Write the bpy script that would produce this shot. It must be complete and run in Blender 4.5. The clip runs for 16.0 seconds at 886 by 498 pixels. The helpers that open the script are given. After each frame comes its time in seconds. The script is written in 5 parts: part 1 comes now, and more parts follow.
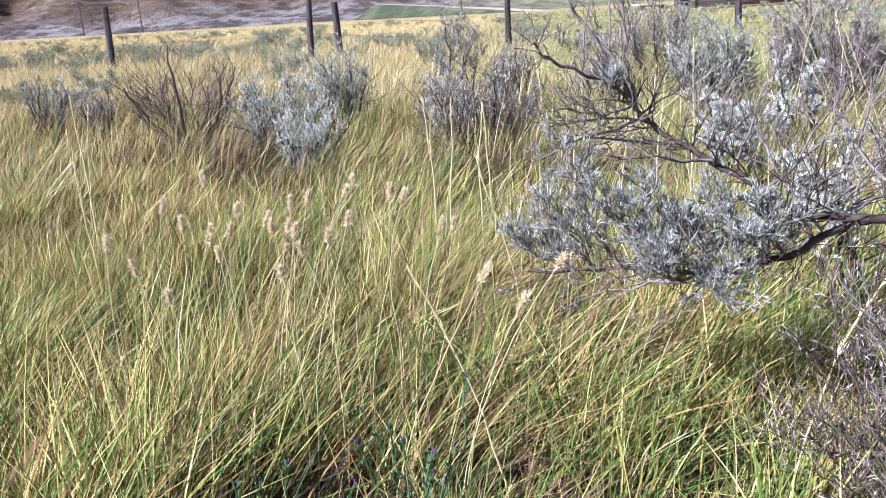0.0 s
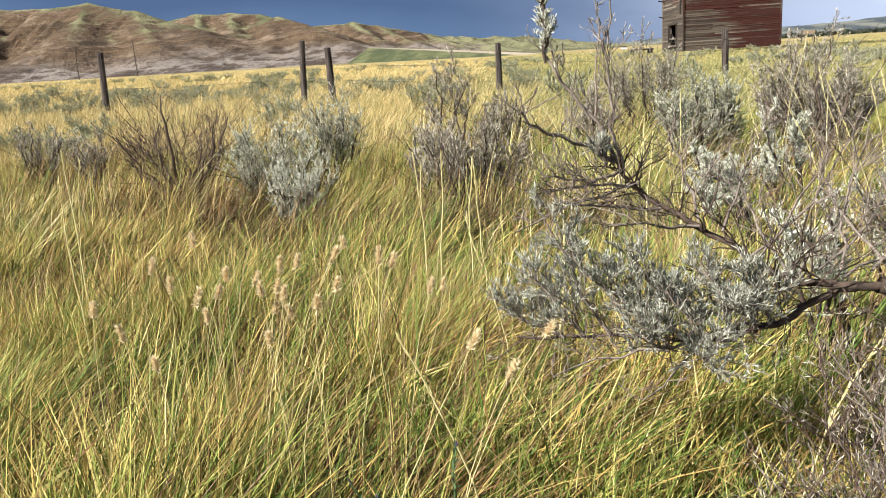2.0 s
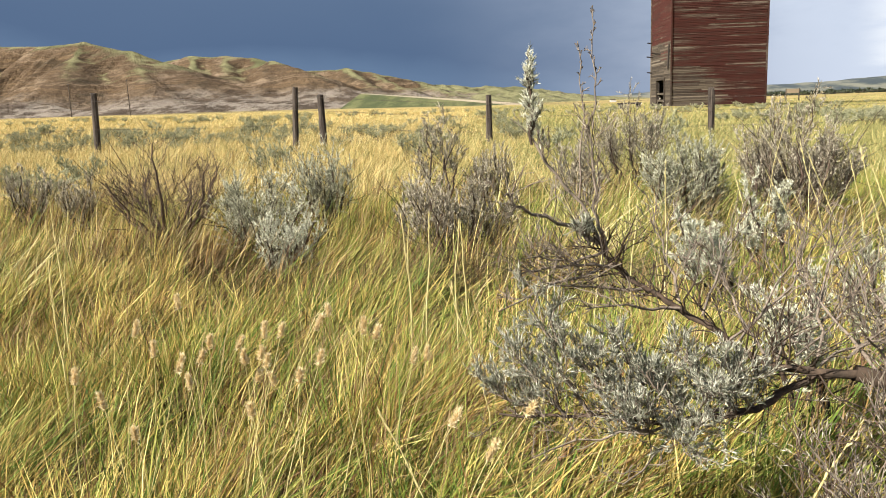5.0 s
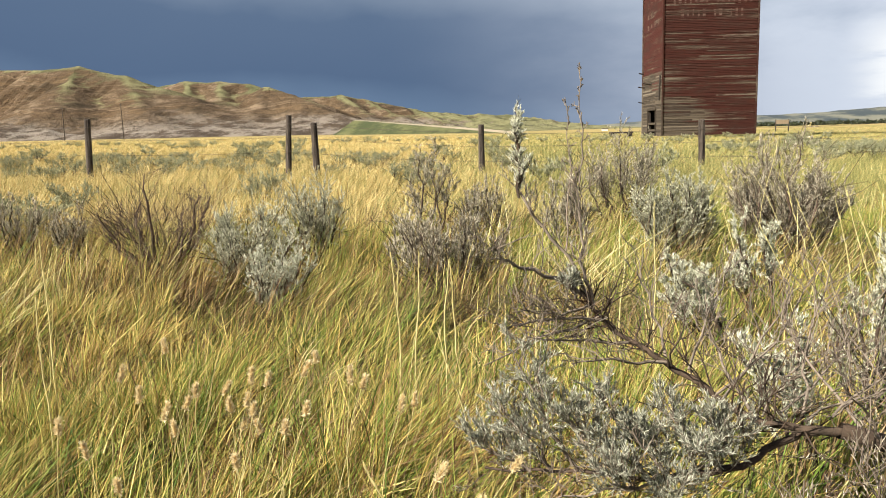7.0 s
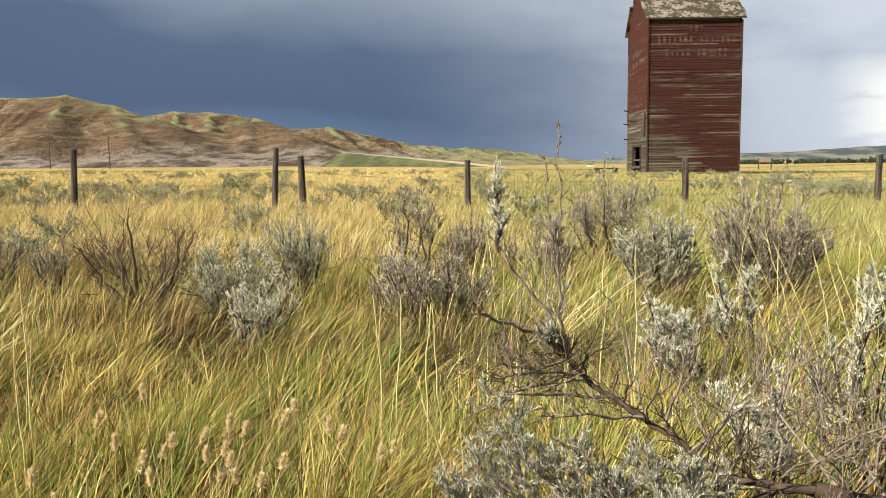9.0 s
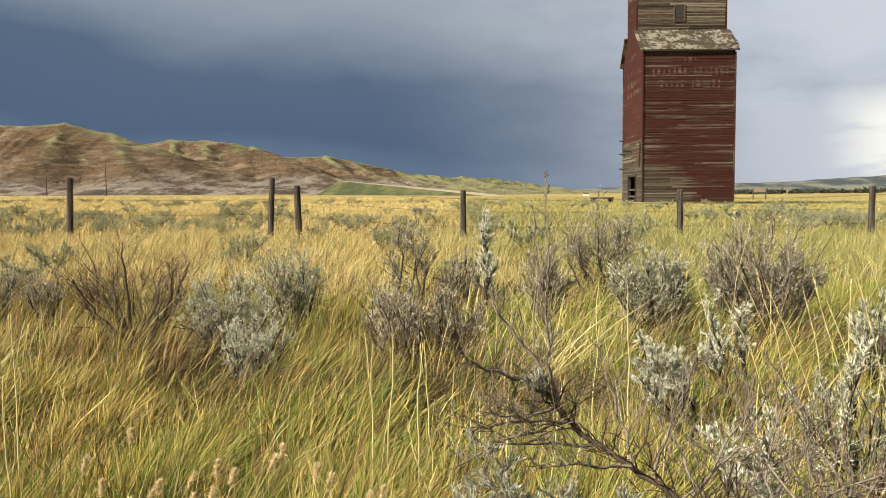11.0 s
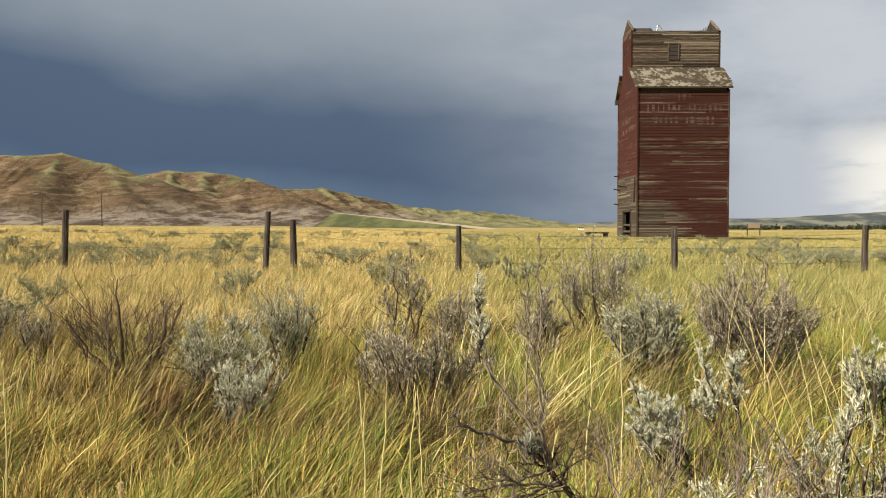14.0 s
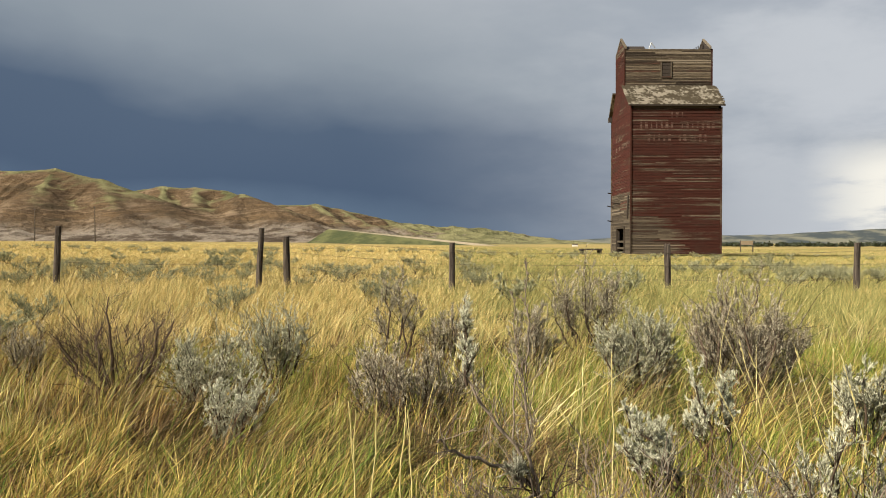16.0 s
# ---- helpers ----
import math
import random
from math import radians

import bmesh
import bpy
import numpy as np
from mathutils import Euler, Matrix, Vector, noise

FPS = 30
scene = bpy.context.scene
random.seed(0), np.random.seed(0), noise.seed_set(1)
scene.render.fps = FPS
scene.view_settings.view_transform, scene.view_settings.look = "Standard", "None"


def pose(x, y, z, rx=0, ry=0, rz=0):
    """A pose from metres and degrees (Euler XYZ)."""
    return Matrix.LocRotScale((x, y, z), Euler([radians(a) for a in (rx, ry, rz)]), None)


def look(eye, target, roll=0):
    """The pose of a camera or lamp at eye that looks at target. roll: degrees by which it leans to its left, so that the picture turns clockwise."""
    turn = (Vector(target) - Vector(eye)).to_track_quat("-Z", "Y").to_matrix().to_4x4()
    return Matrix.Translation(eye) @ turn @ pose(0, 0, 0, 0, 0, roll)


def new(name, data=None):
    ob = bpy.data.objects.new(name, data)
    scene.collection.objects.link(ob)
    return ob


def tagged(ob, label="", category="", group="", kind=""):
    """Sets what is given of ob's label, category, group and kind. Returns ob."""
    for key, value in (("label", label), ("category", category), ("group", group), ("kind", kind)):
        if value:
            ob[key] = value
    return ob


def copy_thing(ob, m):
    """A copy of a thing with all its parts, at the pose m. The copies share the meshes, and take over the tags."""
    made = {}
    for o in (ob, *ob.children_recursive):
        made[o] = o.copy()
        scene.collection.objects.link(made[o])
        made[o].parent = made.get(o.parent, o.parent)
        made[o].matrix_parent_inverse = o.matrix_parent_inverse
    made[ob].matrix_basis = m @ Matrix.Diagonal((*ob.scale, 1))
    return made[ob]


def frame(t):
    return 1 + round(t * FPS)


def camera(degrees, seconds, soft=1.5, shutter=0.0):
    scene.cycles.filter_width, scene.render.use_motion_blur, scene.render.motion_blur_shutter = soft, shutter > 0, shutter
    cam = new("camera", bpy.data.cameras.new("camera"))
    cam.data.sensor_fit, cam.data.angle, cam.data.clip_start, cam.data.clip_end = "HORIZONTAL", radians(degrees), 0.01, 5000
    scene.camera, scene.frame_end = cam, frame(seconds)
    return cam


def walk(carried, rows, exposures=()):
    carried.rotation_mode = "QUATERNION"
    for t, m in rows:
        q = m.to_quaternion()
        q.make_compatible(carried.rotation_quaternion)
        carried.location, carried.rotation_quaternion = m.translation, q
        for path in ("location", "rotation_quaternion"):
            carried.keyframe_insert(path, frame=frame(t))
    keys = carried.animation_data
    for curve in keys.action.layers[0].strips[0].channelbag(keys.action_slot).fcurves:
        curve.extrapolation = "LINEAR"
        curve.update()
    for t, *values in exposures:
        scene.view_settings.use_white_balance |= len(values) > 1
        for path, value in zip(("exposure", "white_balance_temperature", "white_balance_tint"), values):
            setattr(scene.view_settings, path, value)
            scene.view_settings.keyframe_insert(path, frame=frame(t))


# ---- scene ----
cam = camera(58.3, 16.0, soft=1.0)
PATH = [
    (0, (-0.054, 0.021, 0.764), (-0.21, 1.933, 0.2), -3.8),
    (0.5, (-0.052, 0.025, 0.773), (-0.202, 1.947, 0.239), -4.0),
    (1, (-0.048, 0.029, 0.781), (-0.194, 1.957, 0.269), -4.1),
    (1.5, (-0.046, 0.029, 0.79), (-0.184, 1.963, 0.299), -4.0),
    (2, (-0.047, 0.032, 0.799), (-0.18, 1.972, 0.332), -3.8),
    (2.5, (-0.045, 0.029, 0.808), (-0.174, 1.974, 0.363), -3.7),
    (3, (-0.044, 0.031, 0.814), (-0.166, 1.981, 0.385), -3.5),
    (3.5, (-0.043, 0.032, 0.821), (-0.156, 1.986, 0.409), -3.0),
    (4, (-0.044, 0.03, 0.828), (-0.152, 1.989, 0.435), -2.5),
    (6.5, (-0.034, 0.028, 0.873), (-0.118, 2.003, 0.566), -1.8),
    (7, (-0.033, 0.031, 0.882), (-0.108, 2.008, 0.591), -1.6),
    (7.5, (-0.028, 0.029, 0.89), (-0.092, 2.009, 0.615), -1.5),
    (8, (-0.028, 0.028, 0.897), (-0.081, 2.01, 0.636), -1.2),
    (8.5, (-0.026, 0.026, 0.906), (-0.069, 2.011, 0.667), -0.9),
    (9, (-0.023, 0.025, 0.913), (-0.061, 2.014, 0.703), -0.8),
    (11.5, (-0.011, 0.02, 0.949), (-0.037, 2.016, 0.827), -0.6),
    (12, (-0.012, 0.018, 0.956), (-0.04, 2.015, 0.853), -0.7),
    (12.5, (-0.012, 0.017, 0.965), (-0.042, 2.015, 0.878), -0.6),
    (13, (-0.01, 0.015, 0.975), (-0.036, 2.014, 0.904), -0.5),
    (13.5, (-0.012, 0.012, 0.981), (-0.034, 2.011, 0.915), -0.2),
    (14, (-0.009, 0.012, 0.986), (-0.024, 2.011, 0.93), -0.1),
    (14.5, (-0.006, 0.013, 0.99), (-0.014, 2.013, 0.949), 0.0),
    (15, (-0.004, 0.011, 0.995), (-0.008, 2.01, 0.965), 0.0),
    (15.5, (-0.004, 0.009, 0.997), (-0.007, 2.009, 0.973), 0.1),
    (16, (0.001, 0.011, 0.997), (0.001, 2.011, 0.982), 0.0),
]
walk(cam, [(t, look(eye, target, roll)) for t, eye, target, roll in PATH],
     exposures=[(0.0, 1.34, 4750, 30), (0.6, 1.30, 5000, 27), (1.5, 1.20, 5550, 18), (3.0, 1.19, 5950, 14), (6.5, 1.17, 6350, 12), (9.0, 1.03, 6500, 12), (12.0, 0.86, 6750, 11), (16.0, 0.77, 6850, 11)])

# ---- light: a storm front ahead, open sky and sun behind ----
SUN = Vector((-0.68, -0.42, 0.60)).normalized()
sun = new("sun", bpy.data.lights.new("sun", "SUN"))
sun.data.energy, sun.data.angle, sun.data.color = 5.0, radians(0.6), (1.0, 0.93, 0.80)
sun.matrix_world = look(SUN * 50, (0, 0, 0))


class Nodes:
    """A short way to wire nodes."""

    def __init__(self, tree):
        self.t = tree
        tree.nodes.clear()

    def add(self, kind, ins=None, **props):
        n = self.t.nodes.new(kind)
        for k, v in props.items():
            setattr(n, k, v)
        for k, v in (ins or {}).items():
            if isinstance(v, bpy.types.NodeSocket):
                self.t.links.new(v, n.inputs[k])
            else:
                n.inputs[k].default_value = v
        return n

    def math(self, op, a, b=0.0, clamp=False):
        return self.add("ShaderNodeMath", {0: a, 1: b}, operation=op, use_clamp=clamp).outputs[0]

    def mix(self, f, a, b):
        n = self.add("ShaderNodeMix", {0: f}, data_type="RGBA")
        for slot, v in ((6, a), (7, b)):
            if isinstance(v, bpy.types.NodeSocket):
                self.t.links.new(v, n.inputs[slot])
            else:
                n.inputs[slot].default_value = (*v, 1)
        return n.outputs[2]

    def ramp(self, f, *stops):
        n = self.add("ShaderNodeValToRGB", {0: f})
        el = n.color_ramp.elements
        while len(el) < len(stops):
            el.new(0.5)
        for e, (p, c) in zip(el, stops):
            e.position, e.color = p, (*c, 1)
        return n.outputs[0]

    def span(self, v, lo, hi):
        return self.add("ShaderNodeMapRange", {0: v, 1: lo, 2: hi}, interpolation_type="SMOOTHSTEP").outputs[0]

    def noise(self, vec, scale, detail=4.0, rough=0.55, stretch=None):
        if stretch:
            vec = self.add("ShaderNodeMapping", {0: vec, 3: stretch}).outputs[0]
        return self.add("ShaderNodeTexNoise", {0: vec, 2: scale, 3: detail, 4: rough}).outputs[0]


def make_world():
    world = bpy.data.worlds.new("storm_sky")
    scene.world = world
    world.use_nodes = True
    n = Nodes(world.node_tree)
    d = n.add("ShaderNodeTexCoord").outputs["Generated"]
    xyz = n.add("ShaderNodeSeparateXYZ", {0: d})
    x, y, z = xyz.outputs
    warp = n.noise(d, 2.3, 5, 0.5, (1.0, 1.0, 2.2))
    soft = n.math("MULTIPLY", n.math("SUBTRACT", warp, 0.5), 0.16)
    # dark rain curtain low ahead, paler cloud above and to the east
    up = n.math("ADD", n.math("ADD", z, soft), n.math("MULTIPLY", n.math("ADD", x, 0.22), 0.13))
    storm = n.ramp(n.math("MULTIPLY", up, 2.0),
                   (0.0, (0.078, 0.118, 0.172)), (0.14, (0.045, 0.071, 0.116)), (0.30, (0.052, 0.079, 0.124)), (0.46, (0.155, 0.188, 0.225)), (0.75, (0.235, 0.265, 0.30)))
    east = n.span(n.math("ADD", n.math("ADD", x, n.math("MULTIPLY", z, 0.25)), soft), -0.10, 0.56)
    pale = n.mix(n.span(n.noise(d, 3.6, 6, 0.55, (1, 1, 2.6)), 0.36, 0.64), (0.212, 0.245, 0.292), (0.318, 0.348, 0.388))
    bright = n.math("MULTIPLY", n.span(n.math("ADD", x, n.math("MULTIPLY", soft, 0.5)), 0.405, 0.49), n.math("SUBTRACT", 1.0, n.span(n.math("ABSOLUTE", n.math("SUBTRACT", n.math("ADD", z, n.math("MULTIPLY", soft, 0.4)), 0.055)), 0.02, 0.085)))
    puff = n.span(n.noise(d, 7.0, 6, 0.6, (1, 1, 4.5)), 0.36, 0.58)
    pale = n.mix(n.math("MULTIPLY", n.math("MULTIPLY", bright, puff), 0.9), pale, (0.56, 0.56, 0.52))
    front = n.mix(east, storm, pale)
    open_sky = n.add("ShaderNodeTexSky", sky_type="NISHITA", sun_disc=False, sun_elevation=math.asin(SUN.z), sun_rotation=math.atan2(SUN.x, SUN.y))
    clouds = n.span(n.noise(d, 2.6, 6, 0.6), 0.45, 0.62)
    hind = n.mix(n.math("MULTIPLY", clouds, 0.6), n.add("ShaderNodeVectorMath", {0: open_sky.outputs[0], 3: 0.030}, operation="SCALE").outputs[0], (0.20, 0.20, 0.205))
    back = n.span(n.math("SUBTRACT", n.math("MULTIPLY", z, 0.45), y), -0.45, 0.25)
    bg = n.add("ShaderNodeBackground", {0: n.mix(back, front, hind), 1: 1.0})
    out = n.add("ShaderNodeOutputWorld", {0: bg.outputs[0]})


make_world()


# ---- materials ----
def material(name, build):
    m = bpy.data.materials.new(name)
    m.use_nodes = True
    n = Nodes(m.node_tree)
    shader = build(n)
    n.add("ShaderNodeOutputMaterial", {0: shader})
    return m


def surface(n, colour, rough=0.85, bump=None, strength=0.4, distance=0.01, spec=0.3):
    ins = {"Base Color": colour, "Roughness": rough, "Specular IOR Level": spec}
    if not isinstance(colour, bpy.types.NodeSocket):
        ins["Base Color"] = (*colour, 1)
    if bump is not None:
        ins["Normal"] = n.add("ShaderNodeBump", {"Height": bump, "Strength": strength, "Distance": distance}).outputs[0]
    return n.add("ShaderNodeBsdfPrincipled", ins).outputs[0]


def leafy(n, colour, through_part=0.35, rough=0.55, spec=0.35):
    """Thin plant tissue: some of the light comes through."""
    thin = n.add("ShaderNodeBsdfTranslucent", {0: colour}).outputs[0]
    return n.add("ShaderNodeMixShader", {0: through_part, 1: surface(n, colour, rough, spec=spec), 2: thin}).outputs[0]


def place(n):
    return n.add("ShaderNodeNewGeometry").outputs["Position"]


def island(n):
    return n.add("ShaderNodeNewGeometry").outputs["Random Per Island"]


def grass_mat(name, fresh, dry, share, east=0.75):
    def build(n):
        p, r = place(n), island(n)
        x, y, z = n.add("ShaderNodeSeparateXYZ", {0: p}).outputs
        wide = n.noise(p, 0.9, 4, 0.6)
        tuft = n.noise(p, 5.5, 2, 0.5)
        # dry blades come in drifts and in single tufts, and stray everywhere
        f = n.math("ADD", n.math("MULTIPLY", n.math("SUBTRACT", wide, 0.5), 2.6), n.math("MULTIPLY", n.math("SUBTRACT", tuft, 0.5), 2.2))
        f = n.math("ADD", f, n.math("MULTIPLY", n.math("SUBTRACT", r, share), 1.9))
        f = n.math("ADD", f, n.math("MULTIPLY", n.math("SUBTRACT", 0.42, n.span(x, -2.6, 2.6)), east))
        green = n.ramp(n.math("FRACT", n.math("MULTIPLY", r, 7.31)), *fresh)
        straw = n.ramp(n.math("FRACT", n.math("MULTIPLY", r, 13.7)), *dry)
        rust = n.span(n.noise(n.add("ShaderNodeVectorMath", {0: p, 1: (7.0, 3.0, 0.0)}).outputs[0], 1.5, 3, 0.6), 0.52, 0.68)
        straw = n.mix(n.math("MULTIPLY", n.math("MULTIPLY", rust, 0.45), n.math("SUBTRACT", 1.0, n.span(y, 5.0, 8.0))), straw, (0.25, 0.145, 0.060))
        return leafy(n, n.mix(n.span(f, -0.15, 0.15), green, straw), 0.10, 0.6, 0.16)
    return material(name, build)


FRESH = ((0.0, (0.050, 0.100, 0.018)), (0.35, (0.140, 0.210, 0.032)), (0.7, (0.275, 0.300, 0.058)), (1.0, (0.52, 0.480, 0.135)))
DRY = ((0.0, (0.13, 0.062, 0.030)), (0.3, (0.36, 0.225, 0.070)), (0.65, (0.60, 0.45, 0.125)), (1.0, (0.84, 0.71, 0.27)))
M_GRASS = grass_mat("meadow_grass", FRESH, DRY, 0.60)
M_GRASS_FAR = grass_mat("golden_grass", ((0.0, (0.12, 0.140, 0.045)), (0.5, (0.26, 0.258, 0.085)), (1.0, (0.45, 0.41, 0.155))), ((0.0, (0.38, 0.255, 0.085)), (0.5, (0.60, 0.455, 0.170)), (1.0, (0.82, 0.68, 0.33))), 0.52, 1.15)
M_THATCH = grass_mat("dead_grass", ((0.0, (0.25, 0.17, 0.09)), (1.0, (0.34, 0.26, 0.12))), ((0.0, (0.10, 0.045, 0.026)), (0.5, (0.22, 0.12, 0.055)), (1.0, (0.50, 0.38, 0.20))), 0.4)
M_STRAW = material("pale_straw", lambda n: leafy(n, n.ramp(island(n), (0.0, (0.62, 0.52, 0.21)), (1.0, (0.82, 0.74, 0.38))), 0.25))
M_HEAD = material("seed_head", lambda n: leafy(n, n.ramp(island(n), (0.0, (0.72, 0.58, 0.32)), (1.0, (0.90, 0.79, 0.52))), 0.35))
M_WEED = material("alfalfa_leaf", lambda n: leafy(n, n.ramp(island(n), (0.0, (0.07, 0.13, 0.045)), (1.0, (0.16, 0.24, 0.09))), 0.3))
M_PETAL = material("purple_petal", lambda n: leafy(n, n.ramp(island(n), (0.0, (0.05, 0.02, 0.10)), (1.0, (0.15, 0.06, 0.20))), 0.3))


def sage_mat(name, lo, mid, hi):
    def build(n):
        r = island(n)
        tone = n.math("ADD", n.math("MULTIPLY", r, 0.75), n.math("MULTIPLY", n.noise(place(n), 9.0, 2), 0.3))
        return leafy(n, n.ramp(tone, (0.1, lo), (0.5, mid), (0.95, hi)), 0.15, 0.75, 0.1)
    return material(name, build)


M_SAGE = sage_mat("sage_leaf", (0.11, 0.113, 0.070), (0.43, 0.425, 0.300), (0.86, 0.85, 0.67))
M_SAGE_OLD = sage_mat("old_sage_leaf", (0.085, 0.088, 0.060), (0.31, 0.312, 0.232), (0.76, 0.76, 0.62))
M_SAGE_FAR = sage_mat("sage_leaf_far", (0.11, 0.118, 0.064), (0.33, 0.335, 0.195), (0.60, 0.59, 0.39))
# brighter copy of the leaf colour, so that some sprigs look sunlit
M_SAGE_PALE = sage_mat("sunlit_sage_leaf", (0.22, 0.223, 0.16), (0.60, 0.600, 0.455), (0.88, 0.87, 0.72))
M_SAGE_DULL = sage_mat("sage_leaf_dull", (0.10, 0.082, 0.055), (0.34, 0.300, 0.215), (0.77, 0.71, 0.56))


def bark_build(lo, hi, pale):
    def build(n):
        p = place(n)
        g = n.noise(p, 60, 5, 0.65, (1.0, 1.0, 0.4))
        c = n.mix(n.span(g, 0.3, 0.7), lo, hi)
        c = n.mix(n.math("MULTIPLY", island(n), pale), c, (0.42, 0.36, 0.29))
        return surface(n, c, 0.9, n.noise(p, 160, 4, 0.6), 0.7, 0.003, 0.15)
    return build


M_BARK = material("sage_bark", bark_build((0.020, 0.013, 0.008), (0.080, 0.052, 0.034), 0.10))
M_TWIG = material("grey_twig", bark_build((0.050, 0.037, 0.027), (0.230, 0.180, 0.135), 0.45))

M_DEADWOOD = material("reddish_dead_wood", bark_build((0.030, 0.017, 0.011), (0.140, 0.082, 0.055), 0.30))


def ground_build(n):
    p = place(n)
    big = n.noise(p, 0.035, 5, 0.6, (0.5, 1.6, 1))
    mid = n.noise(p, 0.16, 6, 0.7)
    fine = n.noise(p, 14, 4, 0.7)
    y = n.add("ShaderNodeSeparateXYZ", {0: p}).outputs[1]
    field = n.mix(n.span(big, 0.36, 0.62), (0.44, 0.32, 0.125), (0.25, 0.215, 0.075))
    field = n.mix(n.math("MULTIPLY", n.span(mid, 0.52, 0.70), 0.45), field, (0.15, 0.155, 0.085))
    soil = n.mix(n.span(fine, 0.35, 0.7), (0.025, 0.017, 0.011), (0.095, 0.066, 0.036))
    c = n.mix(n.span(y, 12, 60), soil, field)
    c = n.mix(n.math("MULTIPLY", n.span(fine, 0.4, 0.75), 0.25), c, (0.30, 0.24, 0.11))
    return surface(n, c, 0.95, fine, 0.8, 0.03, 0.1)


M_GROUND = material("prairie_ground", ground_build)


def hills_build(n):
    p = place(n)
    geo = n.add("ShaderNodeNewGeometry")
    x, y, z = n.add("ShaderNodeSeparateXYZ", {0: p}).outputs
    nz = n.add("ShaderNodeSeparateXYZ", {0: geo.outputs["Normal"]}).outputs[2]
    wob = n.noise(p, 0.012, 4, 0.6)
    bed = n.math("ADD", z, n.math("MULTIPLY", wob, 38))
    strata = n.noise(n.add("ShaderNodeCombineXYZ", {2: bed}).outputs[0], 0.16, 5, 0.7)
    strata = n.math("ADD", n.math("MULTIPLY", strata, 0.75), n.math("MULTIPLY", n.noise(p, 0.02, 5, 0.65), 0.25))
    rock = n.ramp(strata, (0.30, (0.075, 0.050, 0.029)), (0.43, (0.165, 0.112, 0.062)), (0.50, (0.088, 0.059, 0.034)), (0.60, (0.24, 0.175, 0.110)), (0.70, (0.108, 0.073, 0.043)))
    patch = n.noise(p, 0.028, 5, 0.62, (1.0, 0.5, 2.2))
    rock = n.mix(n.math("MULTIPLY", n.span(patch, 0.54, 0.70), 0.75), rock, (0.30, 0.225, 0.150))
    rock = n.mix(n.math("MULTIPLY", n.math("SUBTRACT", 1.0, n.span(patch, 0.33, 0.46)), 0.75), rock, (0.062, 0.046, 0.027))
    low = n.math("SUBTRACT", 1.0, n.span(bed, 26, 46))
    clay = n.mix(n.span(n.noise(p, 0.045, 6, 0.7, (1, 0.4, 3)), 0.42, 0.58), (0.085, 0.066, 0.050), (0.34, 0.295, 0.24))
    rock = n.mix(n.math("MULTIPLY", low, 0.8), rock, clay)
    # turf mottled at random, and painted paler on flat crests as if sunlit
    lit_turf = n.mix(n.math("ADD", n.math("MULTIPLY", n.span(n.noise(p, 0.03, 5, 0.65), 0.38, 0.62), 0.55), n.math("MULTIPLY", n.span(nz, 0.84, 0.99), 0.55)), (0.050, 0.058, 0.024), (0.25, 0.238, 0.118))
    grow = n.math("ADD", n.math("MULTIPLY", n.math("SUBTRACT", n.noise(p, 0.018, 6, 0.65), 0.5), 1.5), n.span(nz, 0.72, 0.985))
    grow = n.math("ADD", grow, n.math("MULTIPLY", n.span(x, -190, 40), 0.85))
    grow = n.math("ADD", grow, n.math("MULTIPLY", n.math("SUBTRACT", n.span(z, 12, 66), 0.62), 0.62))
    grow = n.math("SUBTRACT", grow, n.math("MULTIPLY", low, 0.20))
    c = n.mix(n.span(grow, 0.82, 1.25), rock, lit_turf)
    scrub = n.span(n.noise(p, 0.11, 3, 0.7), 0.60, 0.70)
    c = n.mix(n.math("MULTIPLY", scrub, 0.30), c, (0.036, 0.038, 0.018))
    return surface(n, c, 0.95, n.noise(p, 0.10, 6, 0.75), 1.0, 6.0, 0.1)


M_HILLS = material("badland_slopes", hills_build)
M_FARHILL = material("distant_hills", lambda n: surface(n, n.mix(n.span(n.noise(place(n), 0.008, 6, 0.65, (1, 0.4, 5)), 0.42, 0.58), (0.045, 0.058, 0.062), (0.165, 0.165, 0.125)), 0.95))
M_WOODS = material("dark_woods", lambda n: leafy(n, n.ramp(island(n), (0.0, (0.020, 0.028, 0.016)), (1.0, (0.055, 0.066, 0.032))), 0.2))
M_ROADSIDE = material("roadside_grass", lambda n: surface(n, n.mix(n.span(n.noise(place(n), 0.07, 6, 0.75, (1, 0.3, 1)), 0.40, 0.62), (0.050, 0.062, 0.018), (0.125, 0.128, 0.046)), 0.95, n.noise(place(n), 0.5, 4), 0.8, 0.5))
M_ROAD = material("pale_gravel", lambda n: surface(n, n.mix(n.noise(place(n), 0.3, 5, 0.7), (0.24, 0.195, 0.125), (0.38, 0.32, 0.23)), 0.95))


